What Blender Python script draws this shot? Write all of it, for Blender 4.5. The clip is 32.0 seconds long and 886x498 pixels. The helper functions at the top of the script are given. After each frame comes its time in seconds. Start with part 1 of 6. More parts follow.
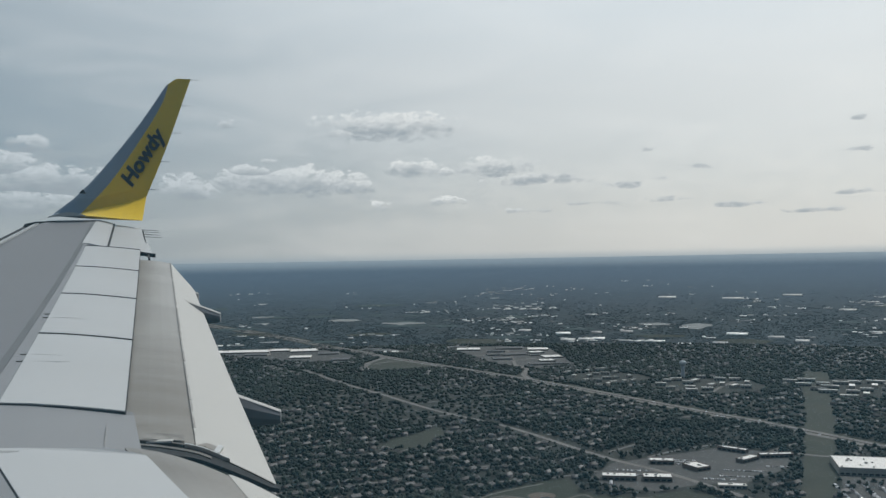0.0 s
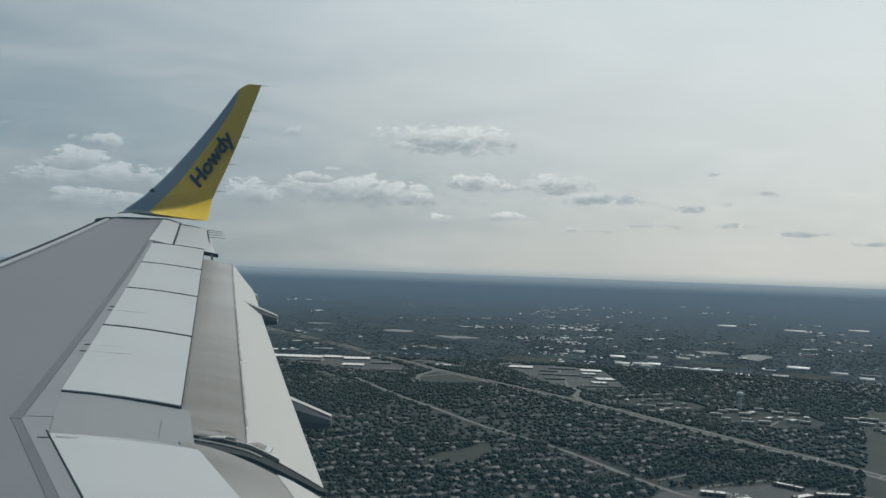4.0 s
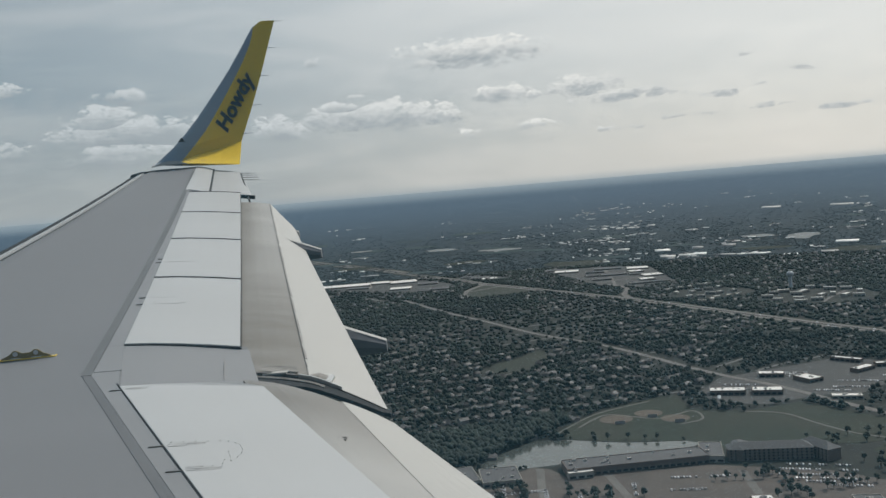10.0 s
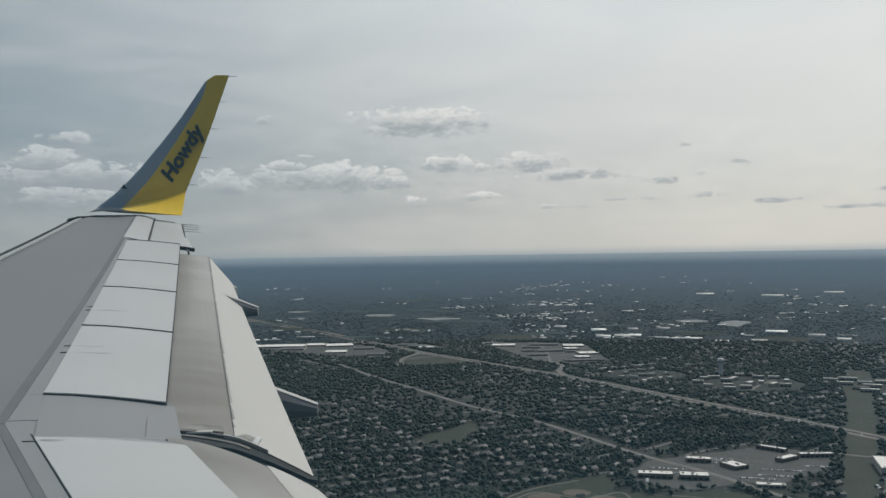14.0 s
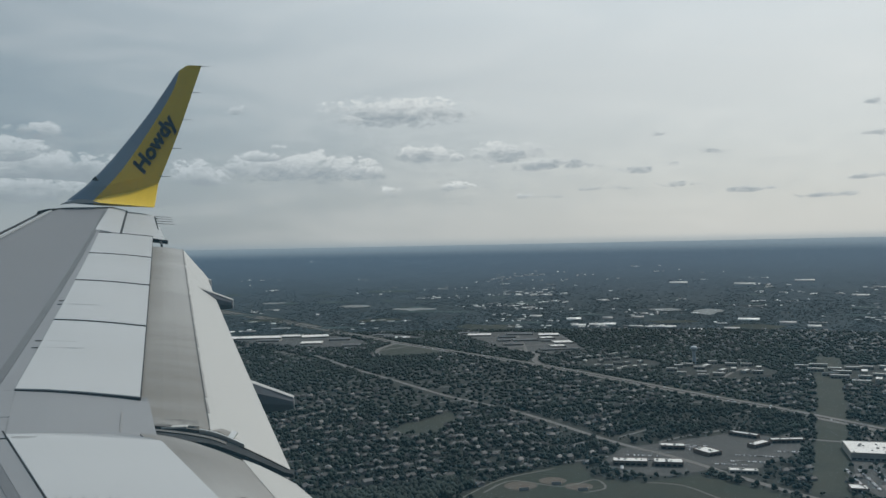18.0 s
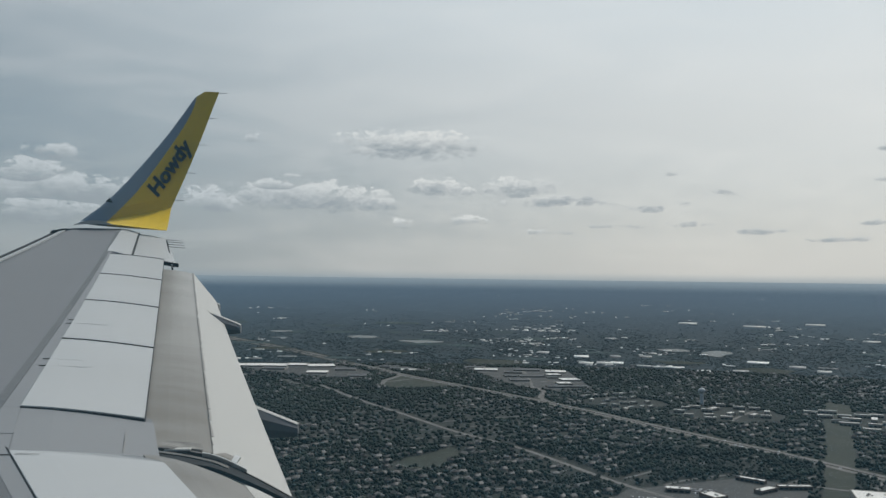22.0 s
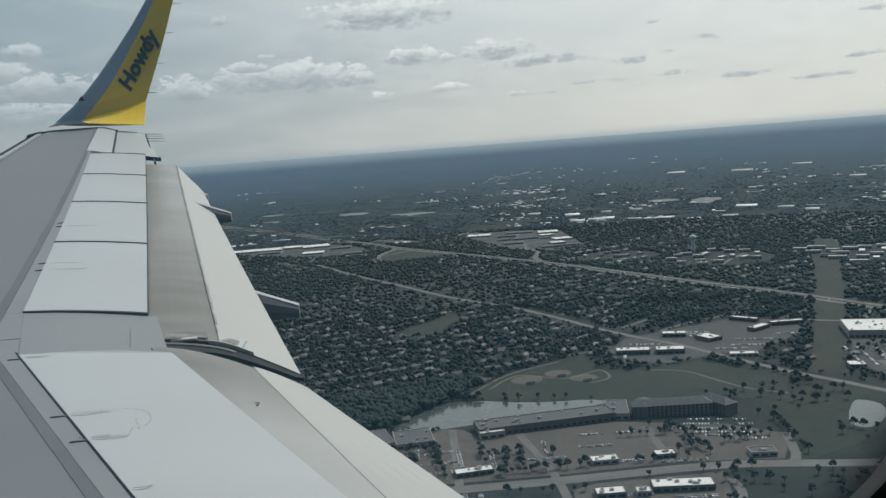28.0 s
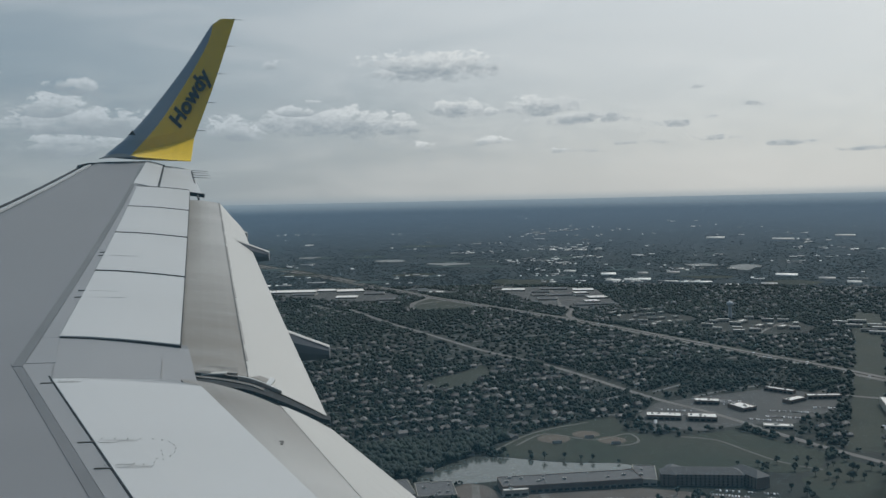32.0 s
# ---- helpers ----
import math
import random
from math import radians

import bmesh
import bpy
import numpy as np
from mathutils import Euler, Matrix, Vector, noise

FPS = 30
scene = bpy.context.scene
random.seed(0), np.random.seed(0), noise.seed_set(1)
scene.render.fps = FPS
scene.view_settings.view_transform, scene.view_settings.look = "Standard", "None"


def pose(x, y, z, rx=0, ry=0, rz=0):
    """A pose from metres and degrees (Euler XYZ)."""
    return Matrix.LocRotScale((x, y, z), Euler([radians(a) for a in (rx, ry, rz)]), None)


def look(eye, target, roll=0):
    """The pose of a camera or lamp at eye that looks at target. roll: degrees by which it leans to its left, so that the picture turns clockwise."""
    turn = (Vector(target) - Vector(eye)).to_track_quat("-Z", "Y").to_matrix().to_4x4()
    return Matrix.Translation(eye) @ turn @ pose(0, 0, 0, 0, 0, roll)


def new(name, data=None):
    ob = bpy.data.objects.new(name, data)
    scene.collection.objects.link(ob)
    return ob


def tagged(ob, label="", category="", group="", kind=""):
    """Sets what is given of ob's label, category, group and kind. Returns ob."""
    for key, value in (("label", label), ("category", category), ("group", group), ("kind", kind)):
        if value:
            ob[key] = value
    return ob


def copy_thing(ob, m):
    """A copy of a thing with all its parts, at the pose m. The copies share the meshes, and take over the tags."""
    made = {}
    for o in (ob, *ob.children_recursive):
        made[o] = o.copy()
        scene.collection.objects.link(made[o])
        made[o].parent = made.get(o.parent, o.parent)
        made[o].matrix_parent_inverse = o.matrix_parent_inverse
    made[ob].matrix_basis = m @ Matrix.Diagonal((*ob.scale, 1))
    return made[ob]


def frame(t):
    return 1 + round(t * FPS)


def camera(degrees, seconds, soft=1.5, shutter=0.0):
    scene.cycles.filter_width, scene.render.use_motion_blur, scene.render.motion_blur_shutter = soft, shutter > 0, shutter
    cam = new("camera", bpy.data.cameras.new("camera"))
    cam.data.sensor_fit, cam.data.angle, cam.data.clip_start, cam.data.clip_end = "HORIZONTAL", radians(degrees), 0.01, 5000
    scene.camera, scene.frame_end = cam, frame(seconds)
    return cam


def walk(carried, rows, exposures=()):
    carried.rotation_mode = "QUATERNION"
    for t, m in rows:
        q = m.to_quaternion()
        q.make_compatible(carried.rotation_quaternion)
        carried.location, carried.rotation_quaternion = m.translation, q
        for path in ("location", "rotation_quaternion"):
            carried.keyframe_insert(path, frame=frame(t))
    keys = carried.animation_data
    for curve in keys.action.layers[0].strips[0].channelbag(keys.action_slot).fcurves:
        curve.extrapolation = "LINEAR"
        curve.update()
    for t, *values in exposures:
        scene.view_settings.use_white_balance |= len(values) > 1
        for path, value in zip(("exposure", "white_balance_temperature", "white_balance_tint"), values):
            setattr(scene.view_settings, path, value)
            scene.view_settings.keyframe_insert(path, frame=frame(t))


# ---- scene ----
# The aircraft's cabin window is the place of the camera; x points aft, y outboard, z up; the land lies at z = 0.
EYE_Z = 300.0
PATH = [
    (0, pose(0.004, -0.004, 299.993, 90.97, 0.98, -6.47)), (0.5, pose(0.003, -0.002, 299.996, 90.86, 2.25, -5.64)),
    (1, pose(-0.003, -0.001, 299.999, 91.53, 2.68, -4.69)), (1.5, pose(-0.004, -0.004, 299.988, 92.03, 1.87, -3.78)),
    (2, pose(-0.004, -0.005, 299.983, 92.33, 0.22, -3.40)), (2.5, pose(-0.004, -0.007, 299.979, 92.70, -1.01, -3.16)),
    (3, pose(-0.004, -0.005, 299.984, 93.15, -2.72, -3.19)), (3.5, pose(-0.001, -0.004, 299.986, 92.78, -2.41, -2.96)),
    (5.5, pose(0.001, -0.005, 299.975, 89.16, -0.90, -2.56)), (6, pose(0.000, -0.005, 299.978, 89.03, 0.42, -3.28)),
    (6.5, pose(-0.001, -0.006, 299.978, 89.60, 0.60, -4.22)), (7, pose(-0.002, -0.006, 299.978, 89.42, 0.48, -4.25)),
    (7.5, pose(-0.005, -0.009, 299.980, 88.76, 0.12, -3.21)), (8, pose(-0.003, -0.003, 299.992, 88.10, 0.07, -3.12)),
    (8.5, pose(-0.006, -0.003, 299.994, 87.94, 0.86, -3.02)), (9, pose(-0.001, 0.001, 299.999, 85.92, 4.44, -0.32)),
    (9.5, pose(-0.001, -0.005, 299.989, 85.32, 4.67, -0.18)), (10, pose(-0.003, -0.007, 299.982, 86.43, 4.70, -0.31)),
    (10.5, pose(-0.004, -0.008, 299.983, 87.15, 4.36, -0.32)), (11, pose(-0.004, -0.007, 299.979, 88.27, 2.96, -0.65)),
    (11.5, pose(-0.002, -0.006, 299.985, 88.70, 2.85, -1.05)), (12, pose(-0.003, -0.006, 299.980, 89.23, 2.95, -1.61)),
    (12.5, pose(-0.004, -0.006, 299.979, 89.76, 2.40, -2.76)), (13, pose(-0.004, -0.006, 299.978, 90.34, 1.40, -3.71)),
    (13.5, pose(-0.007, -0.005, 299.983, 90.69, 0.89, -4.03)), (14, pose(-0.003, -0.007, 299.986, 90.71, 0.79, -4.13)),
    (14.5, pose(-0.001, -0.005, 299.985, 90.58, 0.81, -4.38)), (16.5, pose(0.000, -0.006, 299.983, 91.41, 1.05, -6.14)),
    (17, pose(-0.001, -0.005, 299.989, 90.76, 0.53, -6.15)), (17.5, pose(-0.003, -0.002, 299.994, 90.49, 0.40, -6.25)),
    (18, pose(-0.005, -0.002, 299.996, 90.04, 1.10, -5.76)), (18.5, pose(-0.003, -0.004, 299.995, 88.43, 3.71, -3.27)),
    (19, pose(-0.003, -0.008, 299.979, 87.45, 3.74, -2.29)), (19.5, pose(-0.005, -0.010, 299.980, 87.92, 3.17, -1.95)),
    (20, pose(-0.006, -0.011, 299.977, 89.45, 1.37, -2.36)), (20.5, pose(-0.007, -0.009, 299.979, 90.49, 0.85, -3.06)),
    (21, pose(-0.006, -0.009, 299.980, 91.45, 0.36, -4.00)), (21.5, pose(-0.005, -0.008, 299.982, 92.03, 0.29, -4.11)),
    (22, pose(-0.009, -0.008, 299.983, 92.23, -0.76, -5.16)), (22.5, pose(-0.004, -0.003, 299.990, 92.41, -1.07, -5.76)),
    (23, pose(-0.004, -0.004, 299.986, 92.05, -1.31, -5.79)), (23.5, pose(-0.001, -0.003, 299.992, 91.43, -1.31, -5.83)),
    (24, pose(-0.000, -0.005, 299.986, 90.93, -0.88, -5.93)), (24.5, pose(-0.002, -0.003, 299.989, 88.88, -0.77, -6.14)),
    (25, pose(0.004, -0.002, 299.988, 86.65, 0.36, -6.15)), (25.5, pose(-0.006, -0.008, 299.981, 85.12, 1.85, -6.36)),
    (27.5, pose(-0.008, -0.009, 299.981, 84.50, 4.68, -6.45)), (28, pose(-0.003, -0.006, 299.981, 83.59, 4.25, -6.07)),
    (28.5, pose(-0.003, -0.006, 299.984, 82.15, 5.49, -6.26)), (29, pose(-0.004, -0.008, 299.977, 81.73, 5.38, -6.29)),
    (29.5, pose(-0.003, -0.005, 299.988, 81.96, 5.78, -6.25)), (30, pose(-0.004, -0.006, 299.979, 83.10, 6.36, -6.21)),
    (30.5, pose(-0.003, -0.007, 299.979, 82.60, 5.27, -6.37)), (31, pose(-0.005, -0.008, 299.976, 81.44, 4.22, -5.94)),
    (31.5, pose(-0.005, -0.010, 299.971, 82.68, 3.12, -4.51)), (32, pose(-0.005, -0.010, 299.971, 87.09, 1.16, -3.50)),
]

cam = camera(54.4, 32.0, soft=1.5)
walk(cam, PATH, [
    (0.0, -0.03, 6330, 10), (1.0, -0.06, 6300, 10), (2.0, -0.24, 6300, 10), (3.0, -0.20, 6360, 7), (6.0, 0.06, 6330, 10),
    (7.0, 0.0, 6490, 11), (9.0, 0.0, 6420, 11), (10.0, 0.05, 6600, 11), (11.0, -0.03, 6600, 12), (13.0, -0.06, 6580, 11), (14.0, -0.08, 6600, 11), (17.0, -0.16, 6300, 10), (20.0, -0.08, 6290, 7),
    (22.0, -0.12, 6400, 10), (23.0, -0.16, 6270, 10), (24.0, -0.14, 6230, 10), (25.0, -0.02, 6300, 10), (28.0, 0.03, 6370, 8), (29.0, -0.10, 6300, 10), (30.0, -0.06, 6330, 10), (31.0, 0.12, 6330, 10), (32.0, -0.15, 6280, 10)])

# ---------------------------------------------------------------- sky, sun
SUN_AZ, SUN_EL = radians(52), radians(50)
world = bpy.data.worlds.new("hazy_sky")
scene.world = world
world.use_nodes = True
wt = world.node_tree
wt.nodes.clear()


def wn(kind, **kw):
    n = wt.nodes.new(kind)
    for k, v in kw.items():
        if k == "op":
            n.operation = v
        elif k == "ins":
            for a, b in v.items():
                if isinstance(b, bpy.types.NodeSocket):
                    wt.links.new(b, n.inputs[a])
                else:
                    n.inputs[a].default_value = b
    return n


def wm(op, a, b=0.0, c=0.0, clamp=False):
    n = wn("ShaderNodeMath", op=op, ins={0: a, 1: b, 2: c})
    n.use_clamp = clamp
    return n.outputs[0]


def wmix(f, a, b):
    n = wt.nodes.new("ShaderNodeMix")
    n.data_type = "RGBA"
    for k, v in ((0, f), (6, a), (7, b)):
        if isinstance(v, bpy.types.NodeSocket):
            wt.links.new(v, n.inputs[k])
        else:
            n.inputs[k].default_value = v
    return n.outputs[2]


def wsmooth(v, lo, hi):
    n = wn("ShaderNodeMapRange", ins={0: v, 1: lo, 2: hi})
    n.interpolation_type = "SMOOTHSTEP"
    return n.outputs[0]


way = wn("ShaderNodeTexCoord").outputs["Generated"]
sep = wn("ShaderNodeSeparateXYZ", ins={0: way})
DX, DY, DZ = sep.outputs
azim = wm("MULTIPLY", wm("ARCTAN2", DX, DY), 57.2958)
elev = wm("MULTIPLY", wm("ARCSINE", DZ), 57.2958)
sky = wn("ShaderNodeTexSky")
sky.sky_type, sky.sun_disc = "NISHITA", False
sky.sun_elevation, sky.sun_rotation = SUN_EL, SUN_AZ
sky.air_density, sky.dust_density = 1.2, 3.0
clear = wn("ShaderNodeVectorMath", op="SCALE", ins={0: sky.outputs[0], 3: 0.10}).outputs[0]
# thin veil of high cloud: brighter and warmer towards the sun
toward = wn("ShaderNodeVectorMath", op="DOT_PRODUCT", ins={0: way, 1: (math.sin(SUN_AZ) * math.cos(SUN_EL), math.cos(SUN_AZ) * math.cos(SUN_EL), math.sin(SUN_EL))}).outputs["Value"]
near_sun = wsmooth(toward, 0.22, 0.86)
low = wsmooth(elev, 9.0, 0.0)
veil = wmix(near_sun, (0.285, 0.35, 0.39, 1), (0.90, 0.89, 0.84, 1))
hazec = wmix(wsmooth(azim, -25.0, 30.0), (0.38, 0.41, 0.41, 1), (0.82, 0.785, 0.71, 1))
veil = wmix(wm("MULTIPLY", wm("MULTIPLY", wsmooth(elev, 9.0, 20.0), near_sun), 0.55), veil, (0.73, 0.83, 0.87, 1))
veil = wmix(wm("MULTIPLY", low, 0.75), veil, hazec)
streak = wn("ShaderNodeVectorMath", op="MULTIPLY", ins={0: way, 1: (3.0, 3.0, 14.0)}).outputs[0]
cirrus = wn("ShaderNodeTexNoise", ins={"Vector": streak, "Scale": 1.6, "Detail": 4.0, "Roughness": 0.55, "Distortion": 0.6}).outputs[0]
veil = wmix(wsmooth(cirrus, 0.35, 0.75), wmix(0.10, veil, (0.26, 0.33, 0.42, 1)), wmix(0.22, veil, (0.80, 0.80, 0.79, 1)))
skyc = wmix(0.88, clear, veil)
skyc = wmix(wm("MULTIPLY", wsmooth(DY, 0.25, -0.35), 0.8), skyc, (0.06, 0.09, 0.14, 1))   # bluer, darker sky away from the sun
# low cumulus, each: azimuth, elevation, half width, half height, density
CUMULUS = (
    (3.0, 8.9, 4.84, 1.05, 1.20), (-0.1, 8.6, 1.89, 0.58, 1.10), (-4.9, 6.8, 0.87, 0.24, 0.85), (-5.8, 6.1, 1.68, 0.48, 1.10), (-7.7, 5.4, 0.71, 0.56, 1.05),
    (-3.7, 5.3, 5.48, 1.05, 1.20), (-0.0, 5.1, 2.53, 0.68, 1.10), (-9.8, 4.8, 2.11, 1.05, 1.10), (4.6, 6.2, 2.36, 0.68, 1.10), (6.7, 6.0, 0.59, 0.43, 1.05),
    (10.3, 6.2, 2.27, 0.82, 1.20), (12.7, 5.4, 2.85, 0.49, 1.20), (18.2, 4.8, 1.19, 0.36, 1.05), (20.6, 3.9, 1.80, 0.28, 0.85), (23.2, 5.9, 0.67, 0.26, 0.85),
    (20.0, 7.1, 0.76, 0.26, 0.85), (32.6, 8.2, 0.67, 0.32, 0.85), (32.7, 6.4, 1.04, 0.26, 0.85), (32.3, 3.9, 2.36, 0.22, 0.85), (16.1, 3.8, 2.60, 0.22, 0.85),
    (6.8, 4.1, 1.39, 0.38, 1.05), (2.3, 3.8, 0.79, 0.43, 1.05), (11.7, 3.4, 2.37, 0.25, 0.85), (25.3, 3.4, 1.43, 0.26, 0.85), (-7.5, 9.1, 0.56, 0.43, 1.05),
    (-20.6, 6.1, 1.89, 1.05, 1.10), (-19.4, 7.5, 1.68, 0.58, 1.10), (-18.1, 5.3, 4.64, 1.05, 1.20), (-19.3, 4.0, 2.95, 0.95, 1.10), (29.8, 2.9, 2.84, 0.22, 0.85),
    (21.1, 5.2, 0.95, 0.26, 0.85),
)
MORE = (
    (-26.0, 8.0, 2.0, 0.7, 0.9), (-29.0, 4.6, 4.0, 1.0, 1.0), (39.0, 4.4, 2.6, 0.3, 0.8), (37.5, 8.4, 1.0, 0.3, 0.8),
)
ae = wn("ShaderNodeCombineXYZ", ins={0: wm("MULTIPLY", azim, 0.62), 1: wm("MULTIPLY", elev, 1.25)}).outputs[0]
puff = wn("ShaderNodeTexNoise", ins={"Vector": ae, "Scale": 1.0, "Detail": 8.0, "Roughness": 0.62}).outputs[0]
lump = wn("ShaderNodeTexVoronoi", ins={"Vector": ae, "Scale": 1.5, "Detail": 2.0, "Roughness": 0.5})
fine = wn("ShaderNodeTexNoise", ins={"Vector": ae, "Scale": 4.2, "Detail": 5.0, "Roughness": 0.65}).outputs[0]
rough = wm("ADD", wm("ADD", wm("MULTIPLY_ADD", puff, 2.2, -1.1), wm("MULTIPLY_ADD", fine, 1.5, -0.75)), wm("MULTIPLY_ADD", lump.outputs["Distance"], -0.9, 0.36))
body, tops = None, None
for a, e, w, h, dens in CUMULUS + MORE:
    u = wm("DIVIDE", wm("SUBTRACT", azim, a), w * 1.28)
    v = wm("DIVIDE", wm("SUBTRACT", elev, e), h * 1.3)
    vb = wm("MULTIPLY", wm("MINIMUM", v, 0.0), 1.5)          # flat base
    vv = wm("ADD", wm("MAXIMUM", v, 0.0), vb)
    m = wm("SUBTRACT", dens, wm("ADD", wm("MULTIPLY", u, u), wm("MULTIPLY", vv, vv)))
    m = wm("MAXIMUM", m, -1.5)
    if body is None:
        body, tops = m, v
    else:
        tops = wm("ADD", wm("MULTIPLY", tops, wm("GREATER_THAN", body, m)), wm("MULTIPLY", v, wm("GREATER_THAN", m, body)))
        body = wm("MAXIMUM", body, m)
thick = wm("ADD", wm("MULTIPLY", body, 1.0), rough)
cover = wsmooth(thick, -0.10, 0.42)
core = wsmooth(thick, 0.15, 1.1)
lit = wsmooth(wm("ADD", tops, wm("MULTIPLY_ADD", puff, 1.6, -0.8)), -0.5, 0.75)
lit = wm("MULTIPLY", lit, wm("MULTIPLY_ADD", wsmooth(azim, 7.0, 18.0), -0.65, 1.0))     # clouds below the sun show their grey side
cshade = wmix(lit, wmix(0.5, skyc, (0.33, 0.365, 0.39, 1)), wmix(wsmooth(azim, -14.0, 6.0), (0.62, 0.66, 0.675, 1), (0.84, 0.84, 0.81, 1)))
cloudc = wmix(wm("MULTIPLY", core, wm("SUBTRACT", 1.0, wm("MULTIPLY", lit, 0.6))), cshade, (0.345, 0.385, 0.41, 1))
bank = wm("MULTIPLY", wsmooth(elev, 9.5, 6.0), wsmooth(elev, 1.0, 4.0))          # grey film between the clouds
bank = wm("MULTIPLY", wm("MULTIPLY", bank, wsmooth(puff, 0.36, 0.66)), wm("MULTIPLY_ADD", wsmooth(azim, 22.0, -16.0), 0.38, 0.10))
skyc = wmix(bank, skyc, (0.40, 0.435, 0.455, 1))
skyc = wmix(wm("MULTIPLY", cover, 0.93), skyc, cloudc)
skyc = wmix(wm("MULTIPLY", wsmooth(elev, 0.85, 0.15), 0.7), skyc, (0.30, 0.36, 0.40, 1))   # blue haze along the horizon
bg = wn("ShaderNodeBackground", ins={0: skyc, 1: 1.0})
wt.links.new(bg.outputs[0], wn("ShaderNodeOutputWorld").inputs[0])

sun = new("sun", bpy.data.lights.new("sun", "SUN"))
sun.data.energy, sun.data.angle, sun.data.color = 2.1, radians(7.0), (1.0, 0.95, 0.88)
sun.matrix_world = look((math.sin(SUN_AZ) * 50, math.cos(SUN_AZ) * 50, EYE_Z + 50 * math.tan(SUN_EL)), (0, 0, EYE_Z))


# ---------------------------------------------------------------- materials
def mat(name, col, rough=0.6, metal=0.0, grain=8.0, vary=0.25, stain=0.0, stain_col=(0.05, 0.05, 0.045), stain_size=0.6, bump=0.0, rand=0.0, coat=0.0, island=0.0, stretch=(1, 1, 1)):
    """Principled paint with grain, larger stains and, where asked, a shade of its own for each piece."""
    m = bpy.data.materials.new(name)
    m.use_nodes = True
    t = m.node_tree
    b = t.nodes["Principled BSDF"]
    b.inputs["Roughness"].default_value, b.inputs["Metallic"].default_value = rough, metal
    b.inputs["Coat Weight"].default_value = coat
    co = t.nodes.new("ShaderNodeTexCoord").outputs["Object"]
    if stretch != (1, 1, 1):
        mp = t.nodes.new("ShaderNodeMapping")
        mp.inputs["Scale"].default_value = stretch
        t.links.new(co, mp.inputs[0])
        co = mp.outputs[0]

    def tex(scale, detail, lo, hi):
        n = t.nodes.new("ShaderNodeTexNoise")
        n.inputs["Scale"].default_value, n.inputs["Detail"].default_value = scale, detail
        t.links.new(co, n.inputs["Vector"])
        r = t.nodes.new("ShaderNodeMapRange")
        r.inputs[1].default_value, r.inputs[2].default_value = 0.25, 0.75
        r.inputs[3].default_value, r.inputs[4].default_value = lo, hi
        t.links.new(n.outputs[0], r.inputs[0])
        return r.outputs[0], n.outputs[0]

    val, raw = tex(grain, 5, 1 - vary, 1 + vary)

    def mult(a, bb):
        n = t.nodes.new("ShaderNodeMath")
        n.operation = "MULTIPLY"
        t.links.new(a, n.inputs[0])
        t.links.new(bb, n.inputs[1])
        return n.outputs[0]

    if rand or island:
        src = t.nodes.new("ShaderNodeObjectInfo").outputs["Random"] if rand else t.nodes.new("ShaderNodeNewGeometry").outputs["Random Per Island"]
        k = rand or island
        r = t.nodes.new("ShaderNodeMapRange")
        r.inputs[3].default_value, r.inputs[4].default_value = 1 - k, 1 + k
        t.links.new(src, r.inputs[0])
        val = mult(val, r.outputs[0])
    sc = t.nodes.new("ShaderNodeVectorMath")
    sc.operation = "SCALE"
    sc.inputs[0].default_value = col
    t.links.new(val, sc.inputs[3])
    out = sc.outputs[0]
    if stain:
        f, _ = tex(stain_size, 6, -0.6 * stain, 1.6 * stain)
        mx = t.nodes.new("ShaderNodeMix")
        mx.data_type, mx.clamp_factor = "RGBA", True
        mx.inputs[7].default_value = (*stain_col, 1)
        t.links.new(f, mx.inputs[0])
        t.links.new(out, mx.inputs[6])
        out = mx.outputs[2]
    t.links.new(out, b.inputs["Base Color"])
    if bump:
        bp = t.nodes.new("ShaderNodeBump")
        bp.inputs["Strength"].default_value = bump
        bp.inputs["Distance"].default_value = 0.02
        t.links.new(raw, bp.inputs["Height"])
        t.links.new(bp.outputs[0], b.inputs["Normal"])
    return m


M_GREY = mat("wing_grey_paint", (0.192, 0.195, 0.203), 0.55, 0.0, 1.3, 0.05, 0.10, (0.165, 0.169, 0.176), 0.5, stretch=(0.5, 1.2, 1))
M_GREY.node_tree.nodes["Principled BSDF"].inputs["Specular IOR Level"].default_value = 0.25
M_PANEL = mat("fixed_panel_grey_paint", (0.238, 0.243, 0.250), 0.5, 0.0, 1.6, 0.05, 0.15, (0.205, 0.210, 0.216), 0.7, stretch=(0.5, 1.2, 1))
M_WHITE = mat("spoiler_white_paint", (0.475, 0.490, 0.495), 0.45, 0.0, 2.2, 0.03, 0.35, (0.40, 0.408, 0.405), 0.9, stretch=(0.3, 2.6, 1))
M_FLAP = mat("flap_paint_stained", (0.36, 0.35, 0.33), 0.42, 0.0, 2.0, 0.05, 0.45, (0.26, 0.25, 0.23), 0.8, stretch=(0.4, 2.5, 1))


